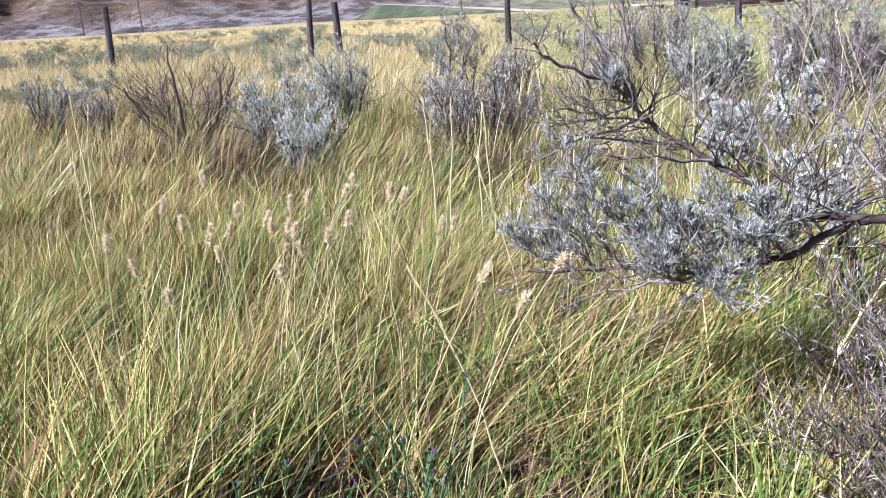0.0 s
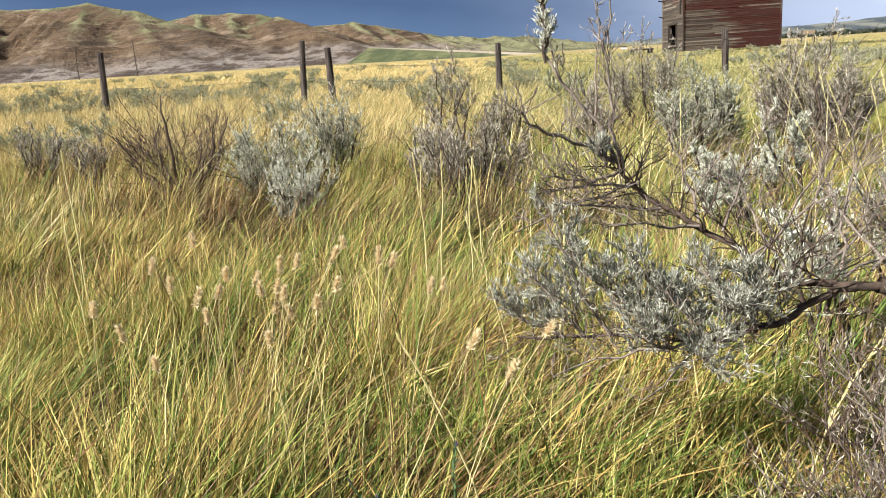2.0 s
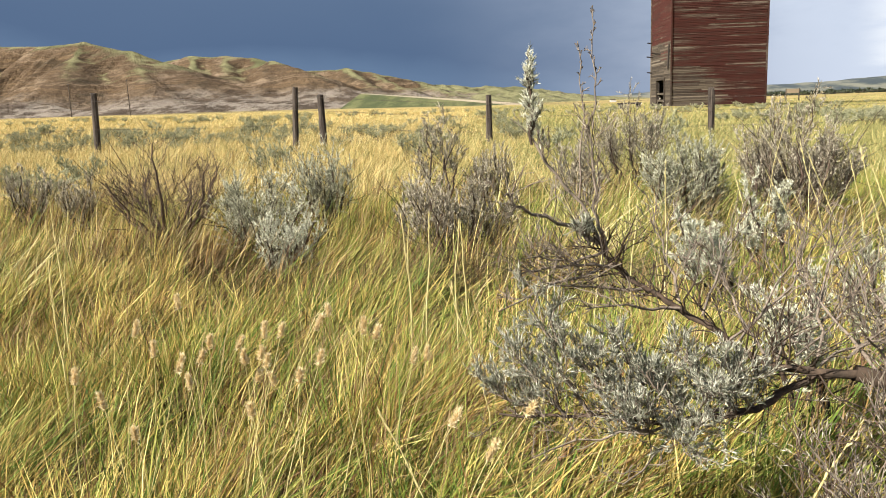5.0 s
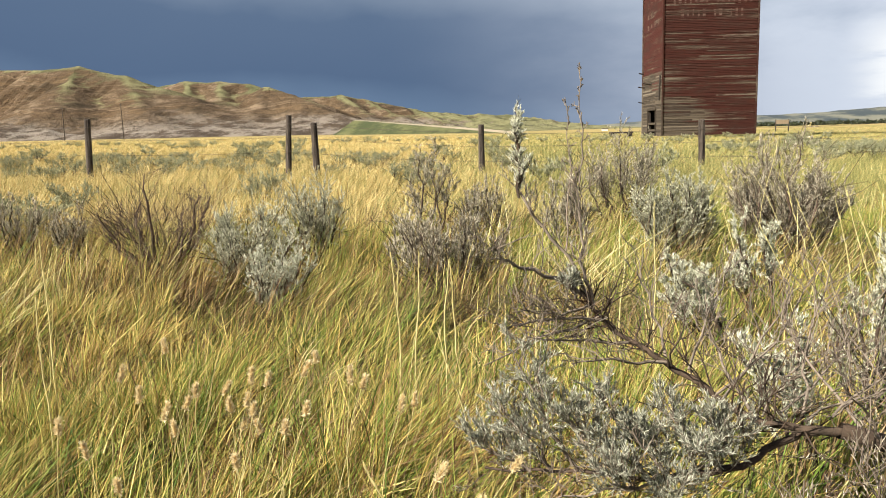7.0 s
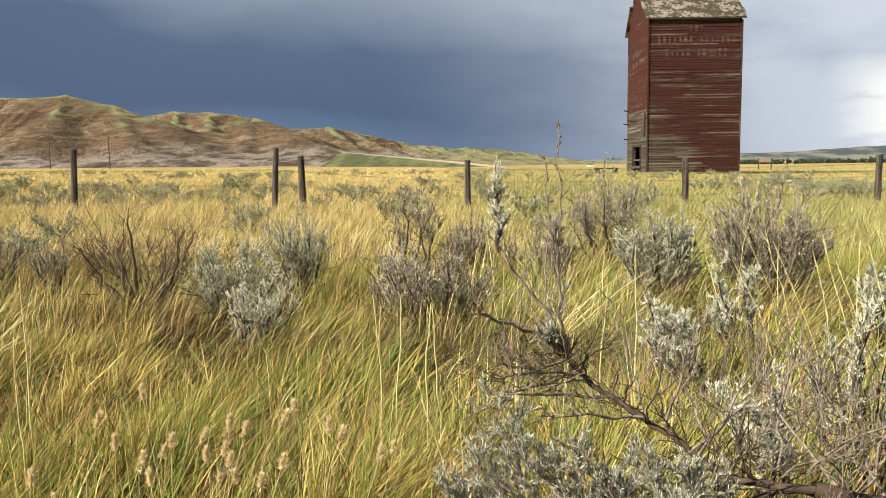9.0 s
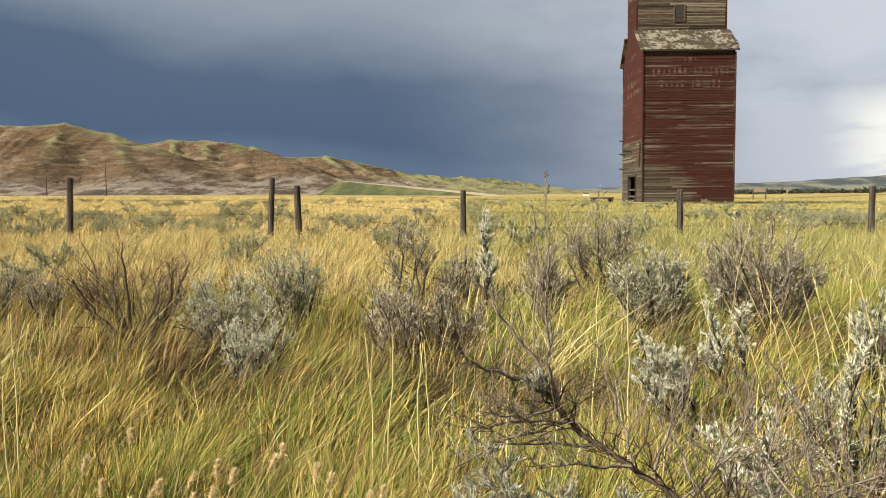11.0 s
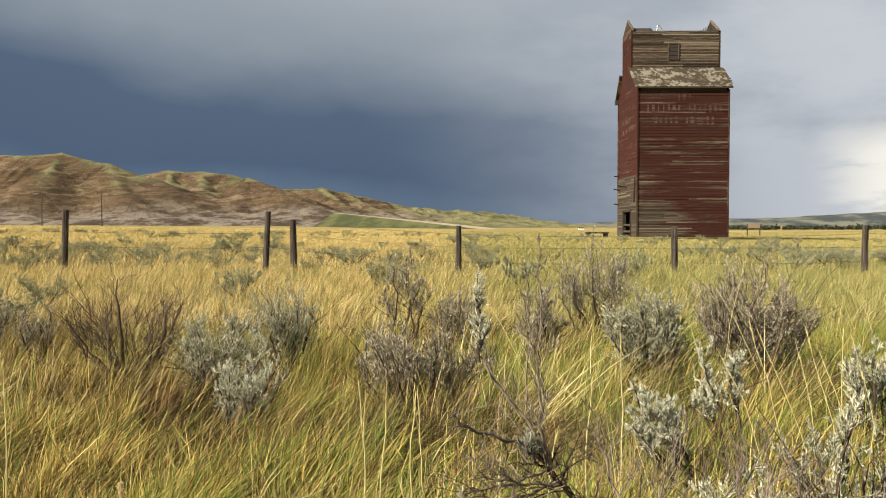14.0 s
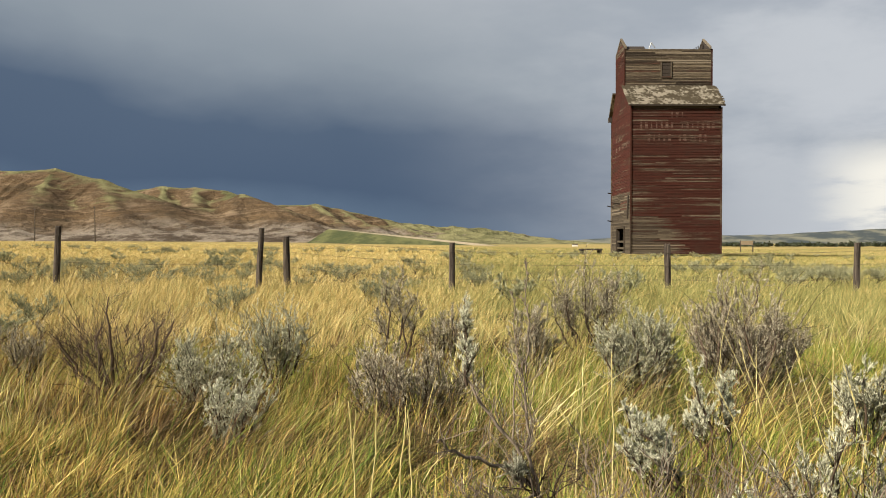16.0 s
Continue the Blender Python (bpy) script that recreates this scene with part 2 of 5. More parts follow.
def board_build(paint, lean_grey, grey_lo=(0.036, 0.028, 0.021), grey_hi=(0.105, 0.086, 0.062)):
    """Wooden siding: paint flaked off in drifts, board by board."""
    def build(n):
        p = place(n)
        r = n.add("ShaderNodeObjectInfo").outputs["Random"]
        grain = n.noise(p, 5.0, 5, 0.7, (0.22, 0.22, 7.0))
        drift = n.noise(p, 0.32, 5, 0.65, (0.5, 0.5, 1.5))
        bare = n.math("ADD", n.math("ADD", n.math("MULTIPLY", n.math("SUBTRACT", drift, 0.5), 2.2), n.math("MULTIPLY", n.math("SUBTRACT", r, 0.5), 0.7)), n.math("MULTIPLY", n.math("SUBTRACT", grain, 0.5), 1.9))
        px, py, pz = n.add("ShaderNodeSeparateXYZ", {0: p}).outputs
        corner = n.math("MULTIPLY", n.math("SUBTRACT", 1.0, n.span(pz, 1.0, 7.5)), n.math("SUBTRACT", 1.0, n.span(px, 19.0, 25.5)))
        bare = n.math("ADD", bare, n.math("MULTIPLY", corner, 0.80))
        bare = n.span(n.math("ADD", bare, lean_grey), -0.18, 0.45)
        red = n.mix(n.span(grain, 0.32, 0.68), tuple(c * 0.55 for c in paint), tuple(c * 1.25 for c in paint))
        red = n.mix(n.math("MULTIPLY", n.math("ADD", n.math("MULTIPLY", r, 0.5), n.span(n.noise(p, 0.5, 4, 0.7, (1, 1, 2)), 0.45, 0.7)), 0.6), red, (0.034, 0.017, 0.012))
        wood = n.mix(n.span(n.math("ADD", grain, n.math("MULTIPLY", n.math("SUBTRACT", r, 0.5), 0.35)), 0.34, 0.74), grey_lo, grey_hi)
        wood = n.mix(n.math("MULTIPLY", n.span(r, 0.86, 0.98), 0.6), wood, (0.20, 0.17, 0.13))
        c = n.mix(bare, red, wood)
        return surface(n, c, 0.88, grain, 0.6, 0.02, 0.2)
    return build


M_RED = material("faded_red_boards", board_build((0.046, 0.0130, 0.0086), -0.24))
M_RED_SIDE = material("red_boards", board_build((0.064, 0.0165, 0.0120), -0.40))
M_GREY = material("weathered_boards", board_build((0.15, 0.05, 0.036), 0.42))
M_GREYBROWN = material("bare_brown_boards", board_build((0.13, 0.062, 0.042), 0.62, (0.024, 0.018, 0.013), (0.165, 0.134, 0.094)))
M_DARKWOOD = material("shadowed_timber", lambda n: surface(n, n.mix(n.noise(place(n), 4, 4, 0.6, (1, 1, 5)), (0.02, 0.016, 0.013), (0.06, 0.048, 0.04)), 0.9))
M_SHINGLE = material("lichen_shingles", lambda n: surface(n, n.mix(n.span(n.math("ADD", n.noise(place(n), 0.45, 6, 0.72, (1, 1.3, 1.3)), n.math("MULTIPLY", n.math("SUBTRACT", island(n), 0.5), 0.12)), 0.47, 0.57), (0.062, 0.050, 0.032), (0.26, 0.235, 0.188)), 0.9, n.noise(place(n), 9, 4), 0.5, 0.02))
M_LETTER = material("ghost_paint", lambda n: surface(n, n.mix(n.span(n.noise(place(n), 5.0, 5, 0.7, (0.5, 0.5, 4.0)), 0.40, 0.62), (0.062, 0.028, 0.021), (0.145, 0.098, 0.078)), 0.9))
M_POST = material("grey_post", lambda n: surface(n, n.mix(n.span(n.noise(place(n), 22, 5, 0.7, (1, 1, 0.08)), 0.35, 0.68), (0.028, 0.021, 0.016), (0.12, 0.098, 0.078)), 0.92, n.noise(place(n), 40, 4, 0.7, (1, 1, 0.06)), 0.9, 0.01))
M_WIRE = material("rusty_wire", lambda n: surface(n, n.mix(n.noise(place(n), 30, 3), (0.05, 0.034, 0.026), (0.11, 0.09, 0.075)), 0.6))
M_METAL = material("galvanised_pipe", lambda n: n.add("ShaderNodeBsdfPrincipled", {"Base Color": n.mix(n.noise(place(n), 6, 4), (0.42, 0.43, 0.44), (0.62, 0.63, 0.64)), "Roughness": 0.45, "Metallic": 0.6}).outputs[0])
M_PANEL = material("plain_panel", lambda n: surface(n, n.mix(n.noise(place(n), 3, 4), (0.20, 0.15, 0.10), (0.30, 0.24, 0.165)), 0.8))
M_WHITE = material("white_shed_paint", lambda n: surface(n, n.mix(n.noise(place(n), 2, 4), (0.62, 0.62, 0.60), (0.80, 0.80, 0.78)), 0.7))


# ---- mesh helpers ----
def mesh_ob(name, verts, faces, mat, parent=None, label="", smooth=False):
    me = bpy.data.meshes.new(name)
    if isinstance(verts, np.ndarray):
        faces = np.asarray(faces, np.int32)
        k = faces.shape[1]
        me.vertices.add(len(verts))
        me.vertices.foreach_set("co", np.ascontiguousarray(verts, np.float32).ravel())
        me.loops.add(faces.size)
        me.loops.foreach_set("vertex_index", faces.ravel())
        me.polygons.add(len(faces))
        me.polygons.foreach_set("loop_start", np.arange(0, faces.size, k, dtype=np.int32))
        me.update(calc_edges=True)
    else:
        me.from_pydata(verts, [], faces)
    me.materials.append(mat)
    if smooth:
        me.polygons.foreach_set("use_smooth", [True] * len(me.polygons))
    ob = new(name, me)
    if parent is not None:
        ob.parent = parent
    if label:
        tagged(ob, label)
    return ob


def part(name, bm, mat, parent, label=""):
    me = bpy.data.meshes.new(name)
    bm.to_mesh(me)
    bm.free()
    me.materials.append(mat)
    ob = new(name, me)
    ob.parent = parent
    return tagged(ob, label)


def empty(name, at=(0, 0, 0), **tags):
    ob = new(name)
    ob.location = at
    return tagged(ob, **tags)


def box(size, centre=(0, 0, 0), bevel=0.0):
    bm = bmesh.new()
    bmesh.ops.create_cube(bm, size=1.0, matrix=Matrix.Translation(centre) @ Matrix.Diagonal((*size, 1)))
    if bevel:
        bmesh.ops.bevel(bm, geom=bm.edges[:], offset=bevel, segments=1, affect="EDGES")
    return bm


def prism(outline, lo, hi, axis="x"):
    """A polygon drawn out along an axis; outline in the other two."""
    bm = bmesh.new()
    def at(p, d):
        return (d, p[0], p[1]) if axis == "x" else (p[0], d, p[1])
    a = [bm.verts.new(at(p, lo)) for p in outline]
    b = [bm.verts.new(at(p, hi)) for p in outline]
    bm.faces.new(a)
    bm.faces.new(b[::-1])
    for i in range(len(a)):
        j = (i + 1) % len(a)
        bm.faces.new((a[i], b[i], b[j], a[j]))
    bmesh.ops.recalc_face_normals(bm, faces=bm.faces[:])
    return bm


def unit(v):
    return v / np.maximum(np.linalg.norm(v, axis=1, keepdims=True), 1e-9)


def ribbons(root, way, length, width, bend, profile, rng, fold=0.0):
    """Many blades or leaves as narrow strips: arrays of roots, first directions, lengths, widths and sideways bends."""
    k, m = len(profile), len(root)
    side = unit(np.cross(way, rng.normal(size=(m, 3)) + np.array((0, 0.8, 0))))
    lift = unit(np.cross(side, way))
    rows = []
    for i, w in enumerate(profile):
        t = i / (k - 1)
        c = root + way * (length * t)[:, None] + bend * (length * t * t)[:, None]
        half = side * (width * w * 0.5)[:, None]
        up = lift * (width * w * fold)[:, None]
        rows += [c - half + up, c + half + up] if i < k - 1 else [c]
    v = np.stack(rows, 1)
    per = 2 * (k - 1) + 1
    base = np.arange(m)[:, None] * per
    tri = []
    for i in range(k - 2):
        a = 2 * i
        tri += [(a, a + 1, a + 3), (a, a + 3, a + 2)]
    a = 2 * (k - 2)
    tri.append((a, a + 1, a + 2))
    f = (base[:, :, None] + np.array(tri)[None]).reshape(-1, 3)
    return v.reshape(-1, 3), f


def join(chunks):
    vs, fs, o = [], [], 0
    for v, f in chunks:
        vs.append(v)
        fs.append(f + o)
        o += len(v)
    return np.concatenate(vs), np.concatenate(fs)


def tube(points, radii, sides):
    """A round, tapering stem through points, as triangles."""
    p = np.asarray(points, float)
    r = np.asarray(radii, float)
    d = unit(np.gradient(p, axis=0))
    ref = np.array((0.31, 0.87, 0.38))
    a = unit(np.cross(d, ref))
    b = np.cross(d, a)
    ang = np.linspace(0, 2 * np.pi, sides, endpoint=False)
    ring = p[:, None] + r[:, None, None] * (a[:, None] * np.cos(ang)[None, :, None] + b[:, None] * np.sin(ang)[None, :, None])
    if sides > 6:
        wob = np.random.default_rng(len(p)).uniform(0.72, 1.22, (1, sides, 1)) * np.random.default_rng(sides).uniform(0.88, 1.12, (len(p), sides, 1))
        ring = p[:, None] + (ring - p[:, None]) * wob
    v = ring.reshape(-1, 3)
    f = []
    for i in range(len(p) - 1):
        for j in range(sides):
            q, s = i * sides + j, i * sides + (j + 1) % sides
            f += [(q, s, s + sides), (q, s + sides, q + sides)]
    return v, np.array(f)


def lie(x, y):
    """Height of the ground."""
    far = min(max((y - 6) / 30.0, 0.0), 1.0)
    z = -0.012 * max(min(x, 60.0), -160.0) * far - 0.05 * far
    r = math.hypot(x, y)
    if r < 120:
        z += 0.05 * noise.noise((x * 0.35, y * 0.35, 3.0)) * min(1, r / 3)
    return z


def lie_many(x, y):
    return np.array([lie(a, b) for a, b in zip(x, y)])


# ---- ground, one sheet to the horizon ----
def make_ground():
    rad = np.concatenate(([0.0], np.geomspace(0.3, 4600, 120)))
    sec = 180
    ang = np.linspace(0, 2 * np.pi, sec, endpoint=False)
    v, f = [(0, 0, lie(0, 0))], []
    for r in rad[1:]:
        for a in ang:
            x, y = r * math.cos(a), r * math.sin(a)
            v.append((x, y, lie(x, y)))
    for j in range(sec):
        f.append((0, 1 + j, 1 + (j + 1) % sec))
    for i in range(len(rad) - 2):
        for j in range(sec):
            a, b = 1 + i * sec + j, 1 + i * sec + (j + 1) % sec
            f.append((a, a + sec, b + sec, b))
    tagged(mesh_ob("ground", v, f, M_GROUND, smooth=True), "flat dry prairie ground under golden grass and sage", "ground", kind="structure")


make_ground()

# ---- badland hills: crest lines as bearing, rise (both as tangents) and distance, with the half-width of the slopes ----
CRESTS = (
    (62, (-0.74, 0.095, 1000), (-0.60, 0.092, 960), (-0.536, 0.090, 900), (-0.487, 0.0925, 880), (-0.430, 0.079, 860), (-0.391, 0.065, 850), (-0.355, 0.047, 800), (-0.325, 0.022, 740)),
    (46, (-0.487, 0.0925, 880), (-0.515, 0.060, 780), (-0.545, 0.028, 700), (-0.565, 0.010, 650)),
    (42, (-0.430, 0.079, 860), (-0.415, 0.050, 780), (-0.395, 0.025, 700), (-0.375, 0.008, 650)),
    (40, (-0.60, 0.092, 960), (-0.64, 0.055, 800), (-0.67, 0.022, 690)),
    (58, (-0.460, 0.060, 1080), (-0.391, 0.065, 1020), (-0.352, 0.0700, 980), (-0.312, 0.0685, 970), (-0.272, 0.0655, 960), (-0.250, 0.056, 940), (-0.235, 0.040, 900)),
    (45, (-0.312, 0.0685, 970), (-0.310, 0.046, 880), (-0.290, 0.022, 780), (-0.275, 0.006, 710)),
    (42, (-0.352, 0.0700, 980), (-0.352, 0.045, 880), (-0.345, 0.020, 770)),
    (40, (-0.290, 0.045, 980), (-0.272, 0.055, 930), (-0.252, 0.0600, 900), (-0.225, 0.052, 860), (-0.200, 0.042, 830), (-0.165, 0.022, 760), (-0.135, 0.007, 700)),
    (38, (-0.252, 0.0600, 900), (-0.262, 0.036, 820), (-0.270, 0.016, 750)),
    (36, (-0.200, 0.042, 830), (-0.212, 0.022, 760), (-0.222, 0.006, 700)),
    (44, (-0.245, 0.048, 1150), (-0.190, 0.0470, 1130), (-0.160, 0.0480, 1120), (-0.130, 0.0415, 1120), (-0.100, 0.0360, 1130), (-0.067, 0.0285, 1150), (-0.031, 0.0235, 1180), (0.012, 0.0215, 1200), (0.047, 0.0185, 1220), (0.082, 0.0145, 1240), (0.125, 0.0085, 1260), (0.168, 0.0035, 1280), (0.22, 0.001, 1300)),
    (36, (-0.160, 0.0480, 1120), (-0.135, 0.030, 1010), (-0.115, 0.012, 920)),
    (34, (-0.130, 0.0415, 1120), (-0.092, 0.024, 1020), (-0.062, 0.008, 930)),
    (32, (-0.067, 0.0285, 1150), (-0.040, 0.018, 1060), (-0.012, 0.006, 970)),
    (32, (-0.031, 0.0235, 1180), (0.005, 0.014, 1090), (0.035, 0.005, 1010)),
    (30, (0.012, 0.0215, 1200), (0.044, 0.013, 1120), (0.072, 0.004, 1050)),
    (30, (0.047, 0.0185, 1220), (0.078, 0.010, 1150), (0.105, 0.003, 1090)),
    (28, (0.082, 0.0145, 1240), (0.110, 0.007, 1180), (0.140, 0.002, 1130)),
    (34, (-0.66, 0.024, 640), (-0.58, 0.022, 640), (-0.525, 0.014, 640), (-0.49, 0.006, 640)),
    (30, (-0.43, 0.010, 640), (-0.37, 0.012, 640), (-0.30, 0.011, 650), (-0.25, 0.007, 650)),
    (26, (-0.22, 0.010, 690), (-0.17, 0.014, 700), (-0.12, 0.011, 700), (-0.08, 0.004, 690)),
)


def wobble(s, size, rng):
    """A smooth random line of values from -1 to 1 along a length."""
    v = rng.uniform(-1, 1, 400)
    q = s / size + 50
    i = np.floor(q).astype(int) % 398
    t = q - np.floor(q)
    t = t * t * (3 - 2 * t)
    return v[i] * (1 - t) + v[i + 1] * t


def crest_slope(x, y, half, line, rng):
    """Height of one rounded ridge, its slopes cut by gullies that run down from the crest."""
    p = np.array([(a * d, d, 1.0 + r * d) for a, r, d in line])
    best, high, run, base = np.full(x.shape, 1e9), np.zeros(x.shape), np.zeros(x.shape), 0.0
    for a, b in zip(p, p[1:]):
        e = b[:2] - a[:2]
        n = math.hypot(*e)
        t = np.clip(((x - a[0]) * e[0] + (y - a[1]) * e[1]) / (n * n), 0, 1)
        d = np.hypot(x - a[0] - e[0] * t, y - a[1] - e[1] * t)
        near = d < best
        best, high, run = np.where(near, d, best), np.where(near, a[2] + (b[2] - a[2]) * t, high), np.where(near, base + n * t, run)
        base += n
    swell = 0.30 * wobble(run, 42, rng) + 0.30 * (1 - 2 * np.abs(wobble(run + best * 0.2, 26, rng))) + 0.16 * (1 - 2 * np.abs(wobble(run, 9, rng)))
    q = best / (half * (1 + swell))
    return high * np.exp(-0.75 * q ** 1.65) - 0.8


def make_hills():
    nx, ny = 460, 250
    rng = np.random.default_rng(4)
    x, y = np.meshgrid(np.linspace(-900, 420, nx), np.linspace(540, 1420, ny))
    x, y = x.ravel(), y.ravel()
    k, total = 2.2, np.zeros(x.shape)
    for half, *line in CRESTS:
        total += np.maximum(np.exp(crest_slope(x, y, half, line, rng) / k) - 1, -0.04)
    z = k * np.log(np.maximum(1 + total, 0.2))
    rough = np.array([noise.ridged_multi_fractal((a * 0.035, b * 0.02, 2.3), 0.9, 2.1, 4, 1.0, 2.0) - 1.1 + 0.6 * noise.noise((a * 0.09, b * 0.09, 1.0)) for a, b in zip(x, y)])
    z = z + rough * np.clip(z, 0, 14) * 0.16 * np.exp(-np.maximum(z - 18, 0) / 30) + np.clip(0.012 * -x, 0, 1.92) - 0.9
    f = [(j * nx + i, j * nx + i + 1, (j + 1) * nx + i + 1, (j + 1) * nx + i) for j in range(ny - 1) for i in range(nx - 1)]
    tagged(mesh_ob("badland_hills", np.stack((x, y, z), 1), f, M_HILLS, smooth=True), "eroded brown badland hills with banded clay and green grassy tops", "hills", kind="structure")
    # low blue-green range far to the east
    v, f, m = [], [], 240
    for i in range(m):
        x = -300 + i * 13.5
        h = 14 + 34 * min(1, max(0, (x - 500) / 1100)) + 7 * noise.noise((x * 0.004, 0.5, 0)) + 3 * noise.noise((x * 0.02, 2.5, 0))
        v += [(x, 2300, -1), (x, 2380, h * 0.55), (x, 2500, h), (x, 2800, -1)]
    for i in range(m - 1):
        for k in range(3):
            f.append((4 * i + k, 4 * i + 4 + k, 4 * i + 5 + k, 4 * i + 1 + k))
    tagged(mesh_ob("distant_range", v, f, M_FARHILL, smooth=True), "low hazy grey-green hills on the horizon", "hills", kind="structure")


make_hills()


def make_road():
    """A gravel road climbing on a grassy bank towards the hills."""
    steps = 48
    v, f = [], []
    for i in range(steps + 1):
        t = 1.16 * i / steps
        x, y = 30 - 94 * t, 398 + 130 * t
        z = lie(x, y) - 0.3 + 9.0 * t ** 0.92
        cut = 0.5 + 0.9 * max(0, 1 - t)
        v += [(x - 4, y - 6 - 55 * t, lie(x, y) - 0.5), (x, y - 3, z - cut), (x, y + 3, z), (x, y + 30, z + 0.3), (x, y + 60, lie(x, y) - 0.5)]
    for i in range(steps):
        for k in (0, 2, 3):
            f.append((5 * i + k, 5 * i + 1 + k, 5 * i + 6 + k, 5 * i + 5 + k))
    tagged(mesh_ob("road_bank", v, f, M_ROADSIDE), "green grassy bank carrying a gravel road", "road bank", kind="structure")
    v = [q for i in range(steps + 1) for q in (v[5 * i + 1], v[5 * i + 2])]
    f = [(2 * i, 2 * i + 1, 2 * i + 3, 2 * i + 2) for i in range(steps)]
    tagged(mesh_ob("road", v, f, M_ROAD), "pale gravel road on a grassy bank", "road", kind="structure")


make_road()


def make_woods():
    rng = np.random.default_rng(5)
    chunks = []
    for i in range(420):
        x, y = rng.uniform(135, 340), rng.uniform(380, 460)
        h = rng.uniform(0.5, 1.1) + 1.1 * rng.random() ** 5
        m = 45
        c = rng.normal(size=(m, 3)) * np.array((h * 0.7, h * 0.7, h * 0.32)) + np.array((x, y, h * 0.5 - 0.7))
        c[:, 2] = np.maximum(c[:, 2], -0.6)
        chunks.append(ribbons(c, unit(rng.normal(size=(m, 3)) + np.array((0, 0, 0.7))), rng.uniform(0.6, 1.4, m), rng.uniform(0.5, 0.9, m), np.zeros((m, 3)), (0.5, 1, 0), rng))
    tagged(mesh_ob("far_woods", *join(chunks), M_WOODS), "dark green line of distant trees and scrub", "trees", kind="stuff")


make_woods()

# ---- grain elevator ----
EX, EY, EW, ED = 18.98, 80.4, 9.15, 9.2          # near west corner, width, depth
EAVE, SHOULDER, TOP, PEAK = 15.15, 17.6, 21.45, 22.75
C0, C1 = 3.0, 7.4                                  # cupola from and to, behind the front


def side_span(z):
    """Front and back of the side wall at a height."""
    if z <= EAVE:
        return 0.0, ED
    if z <= SHOULDER:
        t = (z - EAVE) / (SHOULDER - EAVE)
        return C0 * t, ED + (C1 - ED) * t
    if z <= TOP:
        return C0, C1
    t = (z - TOP) / (PEAK - TOP)
    mid = (C0 + C1) / 2
    return C0 + (mid - C0) * t, C1 + (mid - C1) * t


def board_mesh(mat):
    """One lapped board, a metre long and 0.17 high, thicker at its lower edge."""
    me = bpy.data.meshes.new("board")
    v = [(-0.5, 0, 0.17), (0.5, 0, 0.17), (0.5, -0.010, 0.17), (-0.5, -0.010, 0.17), (-0.5, 0, 0), (0.5, 0, 0), (0.5, -0.034, 0), (-0.5, -0.034, 0)]
    me.from_pydata(v, [], [(0, 1, 2, 3), (3, 2, 6, 7), (7, 6, 5, 4), (0, 3, 7, 4), (1, 5, 6, 2), (0, 4, 5, 1)])
    me.materials.append(mat)
    return me


def lay_board(me, parent, m):
    ob = new("board", me)
    ob.parent = parent
    ob.matrix_basis = m


